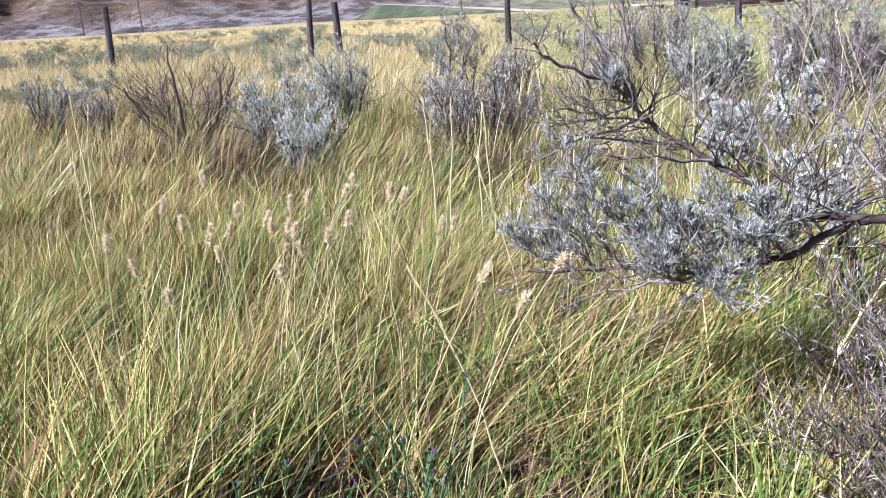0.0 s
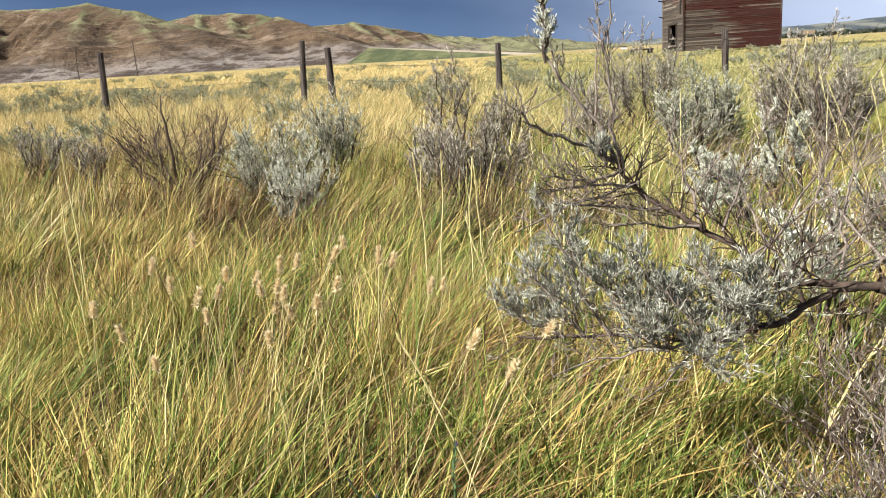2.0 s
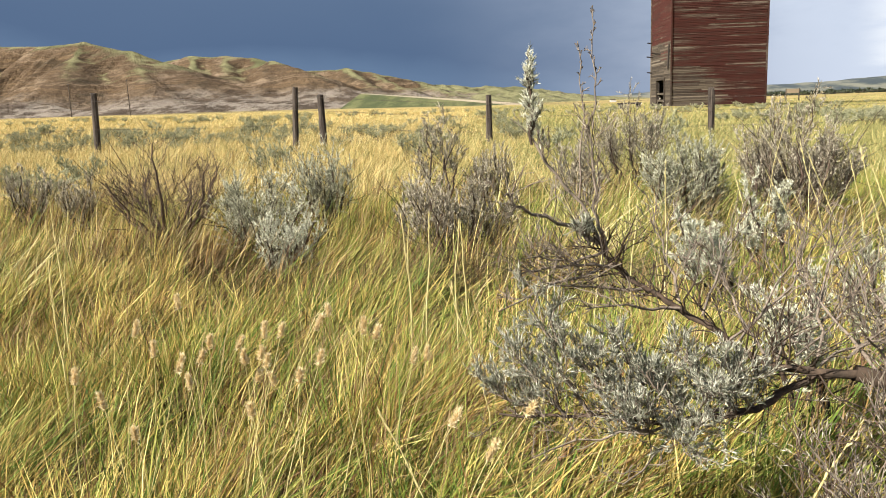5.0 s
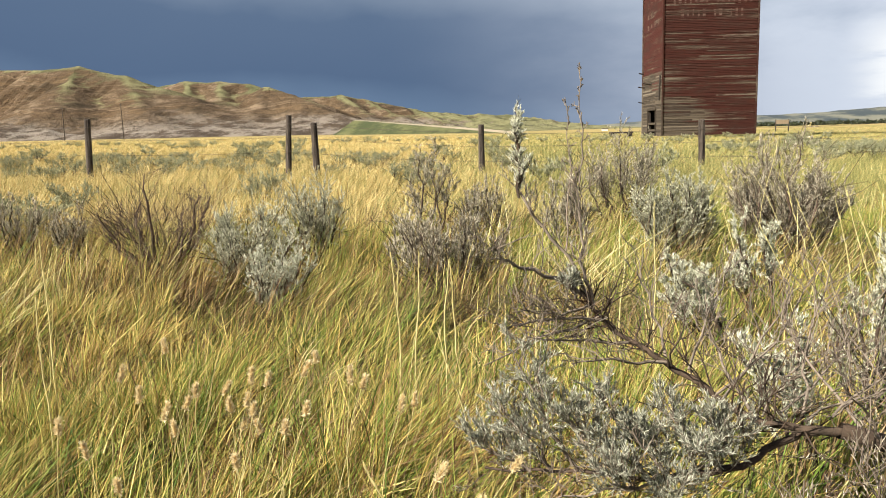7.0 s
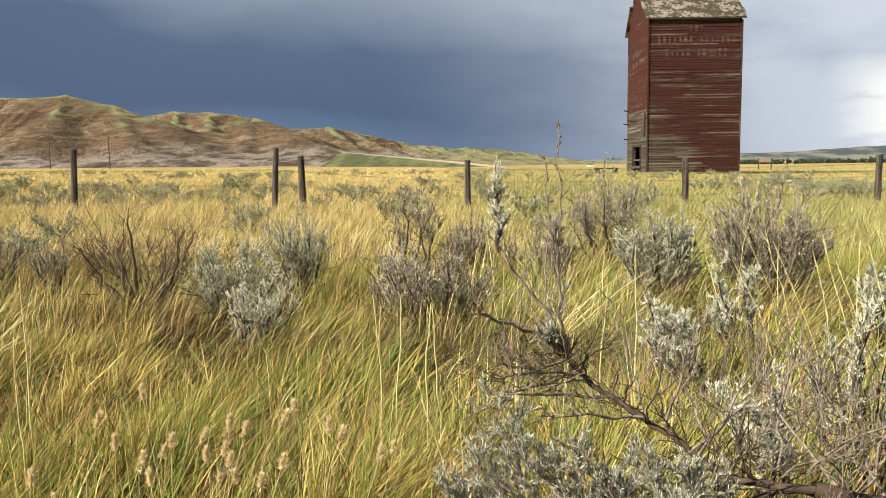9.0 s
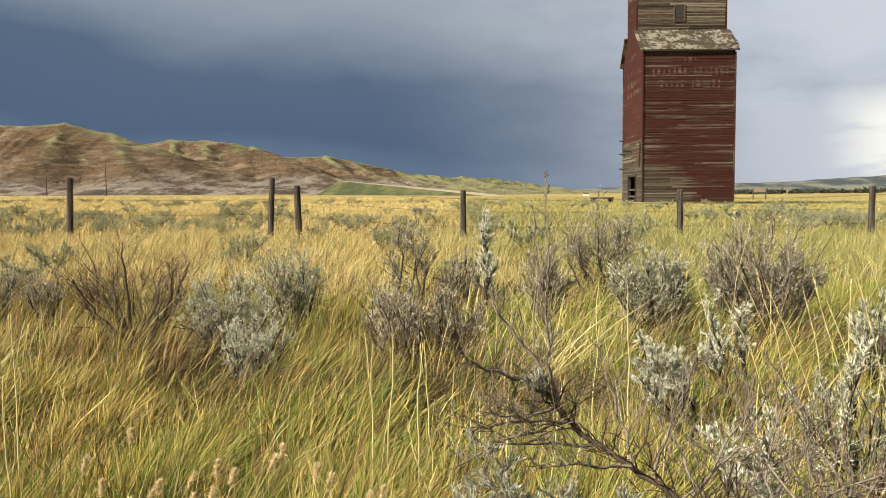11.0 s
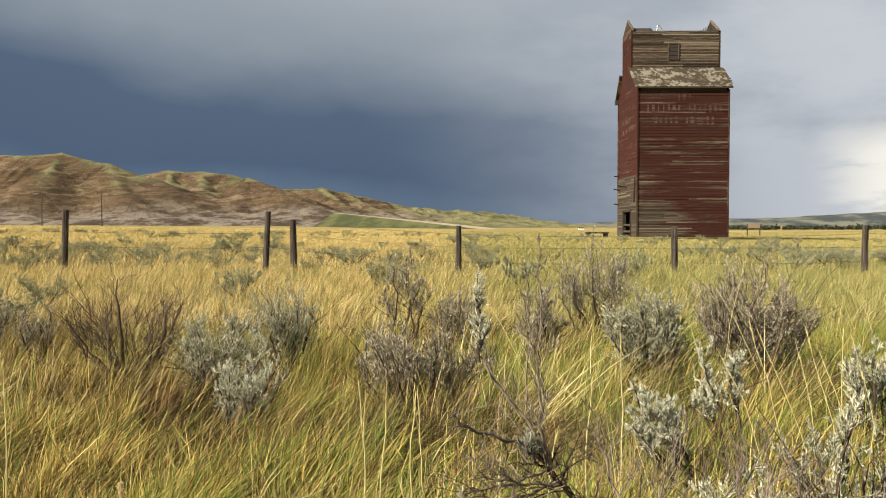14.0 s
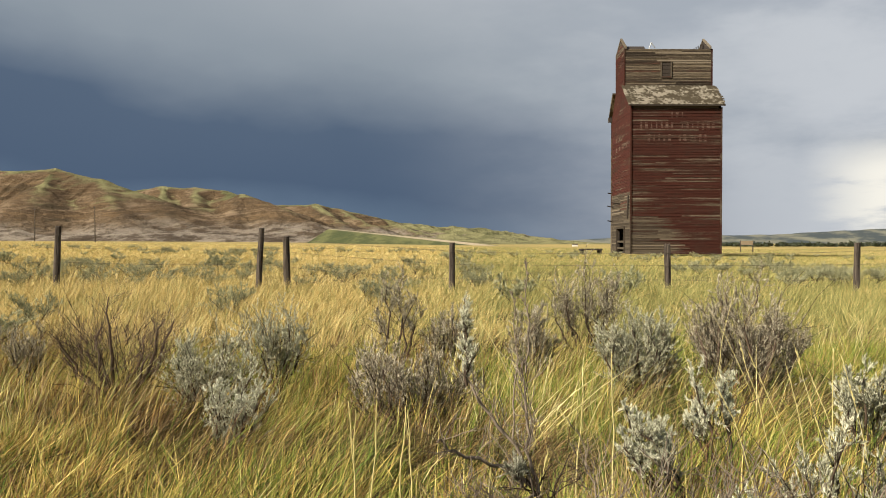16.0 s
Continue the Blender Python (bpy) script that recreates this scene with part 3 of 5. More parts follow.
def make_elevator():
    g = -0.10
    root = empty("grain_elevator", (EX, EY, g), label="tall abandoned wooden grain elevator with faded red paint", category="grain elevator")
    root.rotation_euler = (0, radians(0.15), 0)
    rnd = random.Random(7)
    # cores of the walls
    front = part("front_wall", box((EW - 0.1, 0.2, EAVE), (EW / 2, 0.15, EAVE / 2)), M_DARKWOOD, root, "front wall of faded red boards with ghost lettering")
    outline = [(0.05, 0), (0.05, EAVE), (C0, SHOULDER), (C0, TOP), ((C0 + C1) / 2, PEAK), (C1, TOP), (C1, SHOULDER), (ED, EAVE), (ED, 0), (6.2, 0), (6.2, 2.6), (2.75, 2.6), (2.75, 0)]
    west = part("side_wall", prism(outline, 0.05, 0.25), M_DARKWOOD, root, "gabled side wall, red above and bare grey below")
    part("side_wall", prism(outline[:9], EW - 0.25, EW - 0.02), M_DARKWOOD, root)
    part("back_wall", box((EW - 0.5, 0.2, EAVE), (EW / 2, ED - 0.12, EAVE / 2)), M_RED, root)
    part("floor", box((EW - 0.5, ED - 0.5, 0.2), (EW / 2, ED / 2, 0.1)), M_DARKWOOD, root)
    part("inner_wall", box((0.15, ED - 0.5, 9), (3.6, ED / 2, 4.7)), M_DARKWOOD, root)
    cup = part("cupola_front", box((EW - 0.5, 0.2, TOP - SHOULDER), (EW / 2, C0 + 0.12, (TOP + SHOULDER) / 2)), M_DARKWOOD, root, "cupola wall of bare grey-brown boards")
    part("cupola_back", box((EW - 0.5, 0.2, TOP - SHOULDER), (EW / 2, C1 - 0.12, (TOP + SHOULDER) / 2)), M_GREYBROWN, root)
    # shoulder roofs
    for a, b, sgn in (((-0.26, EAVE - 0.04), (C0, SHOULDER + 0.02), 1), ((ED + 0.26, EAVE - 0.04), (C1, SHOULDER + 0.02), -1)):
        roof = part("roof", prism([a, b, (b[0], b[1] - 0.14), (a[0], a[1] - 0.14)], -0.3, EW + 0.3), M_SHINGLE, root, "weathered shingle roof with pale lichen")
        chunks, L = [], math.hypot(b[0] - a[0], b[1] - a[1])
        dy, dz = (b[0] - a[0]) / L, (b[1] - a[1]) / L
        for r in range(16):
            x = -0.32
            while x < EW + 0.25:
                w = rnd.uniform(0.16, 0.34)
                if rnd.random() > 0.04:
                    s0, s1 = r * L / 16 - 0.02, min(L, (r + 1.25) * L / 16)
                    lift = rnd.uniform(0.028, 0.06)
                    q = [(x, s0, lift), (x + w - 0.012, s0, lift), (x + w - 0.012, s1, 0.012), (x, s1, 0.012), (x, s0, 0.004), (x + w - 0.012, s0, 0.004)]
                    pts = np.array([(px, a[0] + dy * s - sgn * dz * h * 1.0, a[1] + dz * s + abs(dy) * h) for px, s, h in q])
                    chunks.append((pts, np.array([(0, 1, 2), (0, 2, 3), (4, 5, 1), (4, 1, 0)])))
                x += w
        tagged(mesh_ob("shingles", *join(chunks), M_SHINGLE, root), kind="stuff")
        # eave board coloured dark, as the line of shade under the roof edge
        part("eave_board", box((EW + 0.62, 0.05, 0.12), (EW / 2, a[0] - sgn * 0.02, a[1] - 0.10)), M_DARKWOOD, root)
    # corner boards
    for x, y, h0, h1 in ((0.0, 0.0, 0, EAVE - 0.3), (EW, 0.0, 0, EAVE - 0.3), (0.0, ED, 0, EAVE - 0.3), (0.0, C0, SHOULDER, TOP), (EW, C0, SHOULDER, TOP)):
        part("corner_board", box((0.14, 0.14, h1 - h0), (x, y, (h0 + h1) / 2)), M_RED, root)
    # window of the cupola; a dark panel on the wall stands for its shaded inside
    win = empty("window")
    win.parent = root
    wx, wz0, wz1 = 4.35, 18.55, 20.05
    part("opening", box((0.95, 0.06, wz1 - wz0), (wx, C0 - 0.055, (wz0 + wz1) / 2)), M_DARKWOOD, win, "dark panel standing for the shaded inside of the window")
    for dx in (-0.52, 0.52):
        part("frame", box((0.12, 0.10, wz1 - wz0 + 0.24), (wx + dx, C0 - 0.085, (wz0 + wz1) / 2)), M_GREY, win)
    for zz in (wz0 - 0.06, wz1 + 0.06):
        part("frame", box((0.92, 0.10, 0.12), (wx, C0 - 0.085, zz)), M_GREY, win)
    for i in range(3):
        part("slat", box((0.9, 0.03, 0.05), (wx, C0 - 0.092, wz0 + 0.35 + 0.42 * i)), M_DARKWOOD, win)
    # what is left of the cupola roof
    part("roof_remnant", prism([(C0 + 0.9, TOP + 0.1), (C0 + 1.9, TOP + 0.72), (C0 + 2.6, TOP + 0.72), (C0 + 2.6, TOP - 0.2), (C0 + 0.9, TOP - 0.2)], 0.5, 2.5), M_DARKWOOD, root, "dark remnant of the fallen roof")
    for x in (0.06, EW - 0.25):
        for s in (-1, 1):
            m = (C0 + C1) / 2
            part("rafter", prism([(m, PEAK + 0.1), (m, PEAK + 0.34), (m + s * (C1 - C0) / 2 + s * 0.15, TOP + 0.22), (m + s * (C1 - C0) / 2 + s * 0.15, TOP - 0.02)], x - 0.02, x + 0.16), M_GREY, root)
    for i in range(5):
        x = EW - 0.4 - 0.22 * i
        part("rafter", box((0.07, 0.1, 1.15 - 0.14 * i), (x, C0 + 1.9, TOP + 0.5 - 0.07 * i)), M_DARKWOOD, root)
    for pts in (((2.75, C0 + 1.2, TOP - 0.1), (3.1, C0 + 1.2, TOP + 1.0)), ((3.1, C0 + 1.2, TOP + 0.98), (3.55, C0 + 1.2, TOP + 0.35))):
        mesh_ob("vent_pipe", *tube(pts, (0.05, 0.05), 8), M_METAL, root, "pale metal pipe")
    # driveway opening, planks across it, and fittings of the side
    for z in (0.55, 1.25):
        part("plank", box((0.05, 3.5, 0.2), (0.02, 4.47, z)), M_GREY, root)
    for y in (2.7, 6.25):
        part("jamb", box((0.16, 0.14, 2.7), (-0.02, y, 1.35)), M_GREY, root)
    part("lintel", box((0.16, 3.8, 0.2), (-0.02, 4.47, 2.72)), M_GREY, root)
    part("brace", prism([(1.15, 3.6), (1.35, 3.6), (0.95, 6.0), (0.75, 6.0)], -0.12, -0.02), M_DARKWOOD, root)
    for y, z, l in ((8.3, 5.1, 0.7), (9.0, 6.6, 0.5), (9.0, 3.5, 0.5), (5.0, 5.3, 0.9)):
        mesh_ob("bracket", *tube(((-l, y - 0.25, z + 0.1), (0.1, y, z)), (0.07, 0.07), 6), M_DARKWOOD, root)
    part("back_eave_end", box((0.5, 0.5, 0.5), (-0.1, ED + 0.1, EAVE - 0.2)), M_DARKWOOD, root)
    # ghost lettering, as plain bars
    for z, row, h in ((14.1, "111", 0.62), (12.95, "1111111 1111111", 0.78), (11.75, "11111 11 111", 0.78)):
        w = 0.52
        x = EW / 2 + 0.1 - len(row) * w / 2
        for c in row:
            if c == "1":
                part("lettering_bar", box((w * rnd.uniform(0.20, 0.62), 0.004, h * rnd.uniform(0.75, 1.0)), (x + w / 2, 0.014, z)), M_LETTER, root)
            x += w
    for z in (13.4, 12.3, 11.2):
        for i in range(4):
            part("lettering_bar", box((0.004, 0.5, 0.5), (0.014, 2.1 + i * 1.55, z)), M_LETTER, root)
    # siding, board by board
    red, redside, grey, brown = board_mesh(M_RED), board_mesh(M_RED_SIDE), board_mesh(M_GREY), board_mesh(M_GREYBROWN)
    step = 0.158
    def run(me, parent, x0, x1, z, turn=None, y=0.05):
        if x1 - x0 < 0.15 or rnd.random() < 0.008:
            return
        m = Matrix.Translation(((x0 + x1) / 2, y - rnd.uniform(0, 0.014), z)) @ Matrix.Rotation(radians(rnd.gauss(0, 0.16)), 4, "Y") @ Matrix.Diagonal((x1 - x0 - 0.012, rnd.uniform(0.7, 1.7), rnd.uniform(0.94, 1.04), 1))
        lay_board(me, parent, (turn @ m) if turn else m)
    for i in range(int((EAVE - 0.35) / step)):
        z = 0.02 + i * step
        cut = rnd.uniform(0.25, 0.75) * EW
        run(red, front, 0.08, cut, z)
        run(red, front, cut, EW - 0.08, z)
    for i in range(int((TOP - SHOULDER) / step)):
        z = SHOULDER + 0.03 + i * step
        for a, b in (((0.1, wx - 0.58), (wx + 0.58, EW - 0.1)) if wz0 - 0.2 < z < wz1 + 0.1 else ((0.1, rnd.uniform(3, 6)), (None, EW - 0.1))):
            if a is None:
                a = last
            run(brown, cup, a, b, z, None, C0)
            last = b
    # the side wall's x runs towards the back
    turn = Matrix(((0, 1, 0, 0), (1, 0, 0, 0), (0, 0, 1, 0), (0, 0, 0, 1)))
    for i in range(int((PEAK - 0.2) / step)):
        z = 0.02 + i * step
        a, b = side_span(z + step)
        a, b = a + 0.06, b - 0.06
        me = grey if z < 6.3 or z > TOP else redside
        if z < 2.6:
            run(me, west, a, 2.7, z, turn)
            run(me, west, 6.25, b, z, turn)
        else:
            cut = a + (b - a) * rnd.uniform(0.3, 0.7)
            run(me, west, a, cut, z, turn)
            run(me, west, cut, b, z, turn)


make_elevator()

# ---- fence, poles and small far things ----
def make_fence():
    fence = empty("fence", (0, 15.6, 0), label="old barbed wire fence on weathered grey wooden posts", category="fence")
    posts = ((-16.2, 1.2, 1, 0.06), (-11.9, 1.3, -2, 0.055), (-7.55, 1.30, 2.0, 0.062), (-3.56, 1.33, 3.0, 0.058), (-3.08, 1.16, -1.2, 0.066), (0.18, 1.16, 0.3, 0.062), (4.40, 1.18, -1.2, 0.064), (8.13, 1.22, 0.6, 0.062), (12.3, 1.25, 1.5, 0.06), (16.5, 1.2, -1, 0.06))
    rnd = random.Random(3)
    tops = []
    for x, top, tilt, r in posts:
        g = lie(x, 15.6)
        z1 = {-7.55: 1.33, -3.56: 1.29, -3.08: 1.13, 0.18: 1.0, 4.40: 0.98, 8.13: 1.0}.get(x, g + top)
        bm = bmesh.new()
        h = z1 - g + 0.15
        bmesh.ops.create_cone(bm, cap_ends=True, segments=10, radius1=r * 1.08, radius2=r * 0.92, depth=h, matrix=Matrix.Translation((0, 0, -h / 2)))
        bmesh.ops.subdivide_edges(bm, edges=[e for e in bm.edges if abs(e.verts[0].co.z - e.verts[1].co.z) > 0.5], cuts=6)
        for v in bm.verts:
            v.co.x += 0.007 * noise.noise((v.co.x * 30 + x, v.co.y * 30, v.co.z * 3))
            v.co.y += 0.007 * noise.noise((v.co.x * 30, v.co.y * 30 + x, v.co.z * 3))
            if v.co.z > -0.02:
                v.co.z += rnd.uniform(-0.02, 0.012)
        ob = part("post", bm, M_POST, fence)
        ob.matrix_basis = pose(x, 0, z1, 0, tilt, 0)
        tops.append((x, z1, tilt))
    tops = [t for t in tops if t[0] != -3.08]
    for drop in (0.16, 0.42, 0.70):
        pts = []
        for (xa, za, ta), (xb, zb, tb) in zip(tops, tops[1:]):
            for k in range(10):
                t = k / 10
                pts.append((xa + (xb - xa) * t, -0.075, za + (zb - za) * t - drop - 0.10 * t * (1 - t) * (1 + 0.6 * math.sin(xa * 3 + drop * 9))))
        v, f = tube(pts, [0.0028] * len(pts), 4)
        wire = mesh_ob("wire", v, f, M_WIRE, fence)
        chunks = []
        for (xa, ya, za), (xb, yb, zb) in zip(pts, pts[1:]):
            for t in (0.15, 0.5, 0.85):
                c = np.array((xa + (xb - xa) * t, ya, za + (zb - za) * t))
                chunks.append(tube((c + (-0.012, 0, -0.02), c + (0.012, 0, 0.02)), (0.0016, 0.0016), 3))
        tagged(mesh_ob("barb", *join(chunks), M_WIRE, wire), kind="stuff")


make_fence()


def make_far_things():
    for x, y, h, lean in ((-128.5, 250, 10.6, 0.3), (-109.5, 250, 11.4, -0.6)):
        g = lie(x, y)
        pole = empty("utility_pole", (x, y, g), label="bare weathered wooden utility pole", category="pole", group="utility poles")
        pole.rotation_euler = (0, radians(lean), 0)
        mesh_ob("shaft", *tube([(0, 0, -0.3), (0, 0, h * 0.5), (0, 0, h)], (0.19, 0.16, 0.12), 8), M_POST, pole)
        part("crossarm", box((0.9, 0.12, 0.14), (0, -0.12, h - 0.5)), M_POST, pole)
    # two-post board sign east of the elevator
    x, y = 56.6, 148.0
    g = lie(x, y)
    sign = empty("field_sign", (x, y, g), label="plain brown board sign on two wooden posts", category="sign")
    for dx in (-1.15, 1.15):
        part("post", box((0.16, 0.16, 2.3), (dx, 0.05, 1.05)), M_POST, sign)
    part("panel", box((2.2, 0.06, 0.75), (0, -0.06, 1.75)), M_PANEL, sign)
    # low timber platform by the elevator
    x, y = 17.0, 91.5
    deck = empty("timber_platform", (x, y, lie(x, y)), label="low dark timber platform in the grass", category="platform")
    part("deck", box((2.4, 2.0, 0.16), (0, 0, 0.52)), M_DARKWOOD, deck)
    for dx in (-1.0, 1.0):
        part("bearer", box((0.2, 1.9, 0.5), (dx, 0, 0.2)), M_DARKWOOD, deck)
    x, y = 69, 415
    shed = empty("white_shed", (x, y, lie(x, y)), label="small white shed far off in the field", category="shed")
    part("wall", box((2.8, 2.0, 1.0), (0, 0, 0.45)), M_WHITE, shed)
    part("roof", prism([(-1.2, 0.93), (0, 1.3), (1.2, 0.93)], -1.55, 1.55), M_GREY, shed)


make_far_things()


# ---- sagebrush ----
def curve(rng, a, b, steps, wander):
    """A crooked line between two places."""
    a, b = np.asarray(a, float), np.asarray(b, float)
    t = np.linspace(0, 1, steps + 1)[:, None]
    p = a + (b - a) * t
    w = np.cumsum(rng.normal(size=p.shape), axis=0) * wander * np.linalg.norm(b - a) / math.sqrt(steps)
    return p + (w - w[-1] * t) * np.array((1, 1, 0.7))


def along(p, t):
    t = min(max(t, 0.0), 0.9999) * (len(p) - 1)
    i = int(t)
    return p[i] + (p[i + 1] - p[i]) * (t - i), (p[i + 1] - p[i]) / max(np.linalg.norm(p[i + 1] - p[i]), 1e-9)


def leaves_on(rng, line, t0, t1, count, length, width, detail):
    """Leaves standing close round a twig, as sage has them."""
    t = t0 + (t1 - t0) * rng.random(count) ** 0.8
    line = np.asarray(line)
    q = np.clip(t, 0.0, 0.9999) * (len(line) - 1)
    i = q.astype(int)
    step = line[i + 1] - line[i]
    root, way = line[i] + step * (q - i)[:, None], unit(step)
    d = unit(way * 1.0 + rng.normal(size=(count, 3)) * 0.40 + np.array((0, 0, 0.40)))
    size = length * rng.uniform(0.6, 1.25, count)
    prof = (0.35, 0.9, 1.0, 0.55, 0.0) if detail else (0.5, 1.0, 0.0)
    return ribbons(root, d, size, width * (0.62 if detail else 1.0) * rng.uniform(0.7, 1.3, count), rng.normal(size=(count, 3)) * 0.12, prof, rng, 0.15)


def grow_limb(rng, bush, line, r0, r1, twigs, reach, leaf, leaf_len=0.022, detail=False, spread=0.75, start=0.35, mat=None, bark=None, rise=0.55, sides=5):
    """One limb with its twigs as a part, and its leaves as a part of that. leaf: leaves a twig."""
    wood = [tube(line, np.linspace(r0, r1, len(line)), sides + (2 if detail else 0))]
    green = []
    for k in range(twigs):
        t = start + (1 - start) * (k + rng.random()) / twigs
        at, way = along(line, t)
        d = way * 0.55 + rng.normal(size=3) * spread * (0.75 if leaf else 1.0) + np.array((0, 0, rise * (1.5 if leaf else 1.0)))
        d /= np.linalg.norm(d)
        long = reach * rng.uniform(0.5, 1.2) * (1.15 - 0.45 * t)
        tw = curve(rng, at, at + d * long, 5, 0.10)
        tr = max(r1 * 0.45, 0.0008)
        wood.append(tube(tw, np.linspace(tr, 0.0007, len(tw)), 4 if detail else 3))
        for q in range(3 if detail else 2):
            s, w2 = along(tw, rng.uniform(0.3, 0.85))
            d2 = w2 * 0.8 + rng.normal(size=3) * 0.6 + np.array((0, 0, 0.35))
            st = curve(rng, s, s + d2 / np.linalg.norm(d2) * long * rng.uniform(0.3, 0.6), 3, 0.1)
            wood.append(tube(st, np.linspace(tr * 0.6, 0.0005, len(st)), 3))
            if leaf:
                green.append(leaves_on(rng, st, 0.1, 1.0, max(3, int(leaf * 0.6)), leaf_len, leaf_len * 0.155, detail))
        if leaf:
            green.append(leaves_on(rng, tw, 0.35, 1.0, leaf, leaf_len, leaf_len * 0.155, detail))
    limb = mesh_ob("limb", *join(wood), bark or M_BARK, bush)
    if green:
        mesh_ob("leaves", *join(green), mat or M_SAGE_OLD, limb, "silvery sage leaves")
    return limb


STANDS = []


def sagebrush(x, y, wide, top, limbs=6, twigs=9, leaf=30, seed=1, lean=0.0, leaf_len=0.024, mat=None, bark=None, reach=None, label=None, name="sagebrush", crown=0.35, base=None, spread=0.75, stout=1.0, group="sagebrush in the meadow"):
    rng = np.random.default_rng(seed)
    g = lie(x, y)
    bx = x - lean if base is None else base
    bush = empty(name, (0, 0, 0), label=label or "silver-grey sagebrush with woody stems standing in tall grass", category="shrub", group=group)
    bush.location = (bx, y, g)
    STANDS.append((bx, y, wide))
    h = top - g
    reach = reach or 0.30 * h
    stump = curve(rng, (0, 0, -0.04), (lean * 0.15, 0, h * 0.18), 4, 0.08)
    mesh_ob("trunk", *tube(stump, np.linspace(0.020, 0.014, 5) * (0.6 + 0.7 * h), 7), bark or M_BARK, bush)
    limbs = int(limbs * 1.7)
    for k in range(limbs):
        a = 2 * math.pi * (k + rng.random() * 0.7) / limbs
        ex = math.cos(a) * wide * 0.5 * rng.uniform(0.55, 1.10)
        ey = math.sin(a) * wide * 0.4 * rng.uniform(0.4, 1.0)
        hh = (h - reach * 0.55) * rng.uniform(0.62, 1.0) * (1 - 0.22 * abs(math.cos(a)))
        # out low and crooked first, then up
        knee = np.array(((x - bx) * 0.6 + ex * rng.uniform(0.5, 0.8), ey * 0.6, h * 0.12 + hh * rng.uniform(0.28, 0.45)))
        foot, tip = np.array((lean * 0.1 + rng.normal() * 0.012, rng.normal() * 0.012, h * 0.08)), np.array(((x - bx) + ex, ey, hh))
        line = np.concatenate((curve(rng, foot, knee, 4, 0.12), curve(rng, knee, tip, 4, 0.12)[1:]))
        grow_limb(rng, bush, line, 0.0085 * stout * (0.6 + 0.8 * h), 0.0022 * stout, int(twigs * 1.8), reach, int(leaf * 1.7), leaf_len * 0.78, mat=mat or M_SAGE, bark=bark, start=crown, spread=spread * 0.82, rise=0.75)
    # bare dark twigs fill the inside of the crown
    wood = []
    for k in range(int(110 * wide) if y < 8 else 0):
        a, r = rng.uniform(0, 2 * math.pi), math.sqrt(rng.random())
        s = np.array(((x - bx) * 0.7 + math.cos(a) * r * wide * 0.34, math.sin(a) * r * wide * 0.27, h * rng.uniform(0.10, 0.55)))
        d = np.array((math.cos(a) * r * 0.7, math.sin(a) * r * 0.7, 0.6)) + rng.normal(size=3) * 0.35
        wood.append(tube(curve(rng, s, s + d * h * rng.uniform(0.18, 0.42), 3, 0.12), np.linspace(0.0024, 0.0008, 4), 3))
    if wood:
        tagged(mesh_ob("brushwood", *join(wood), M_BARK, bush, "dark bare twigs inside the crown"), kind="stuff")
    return bush


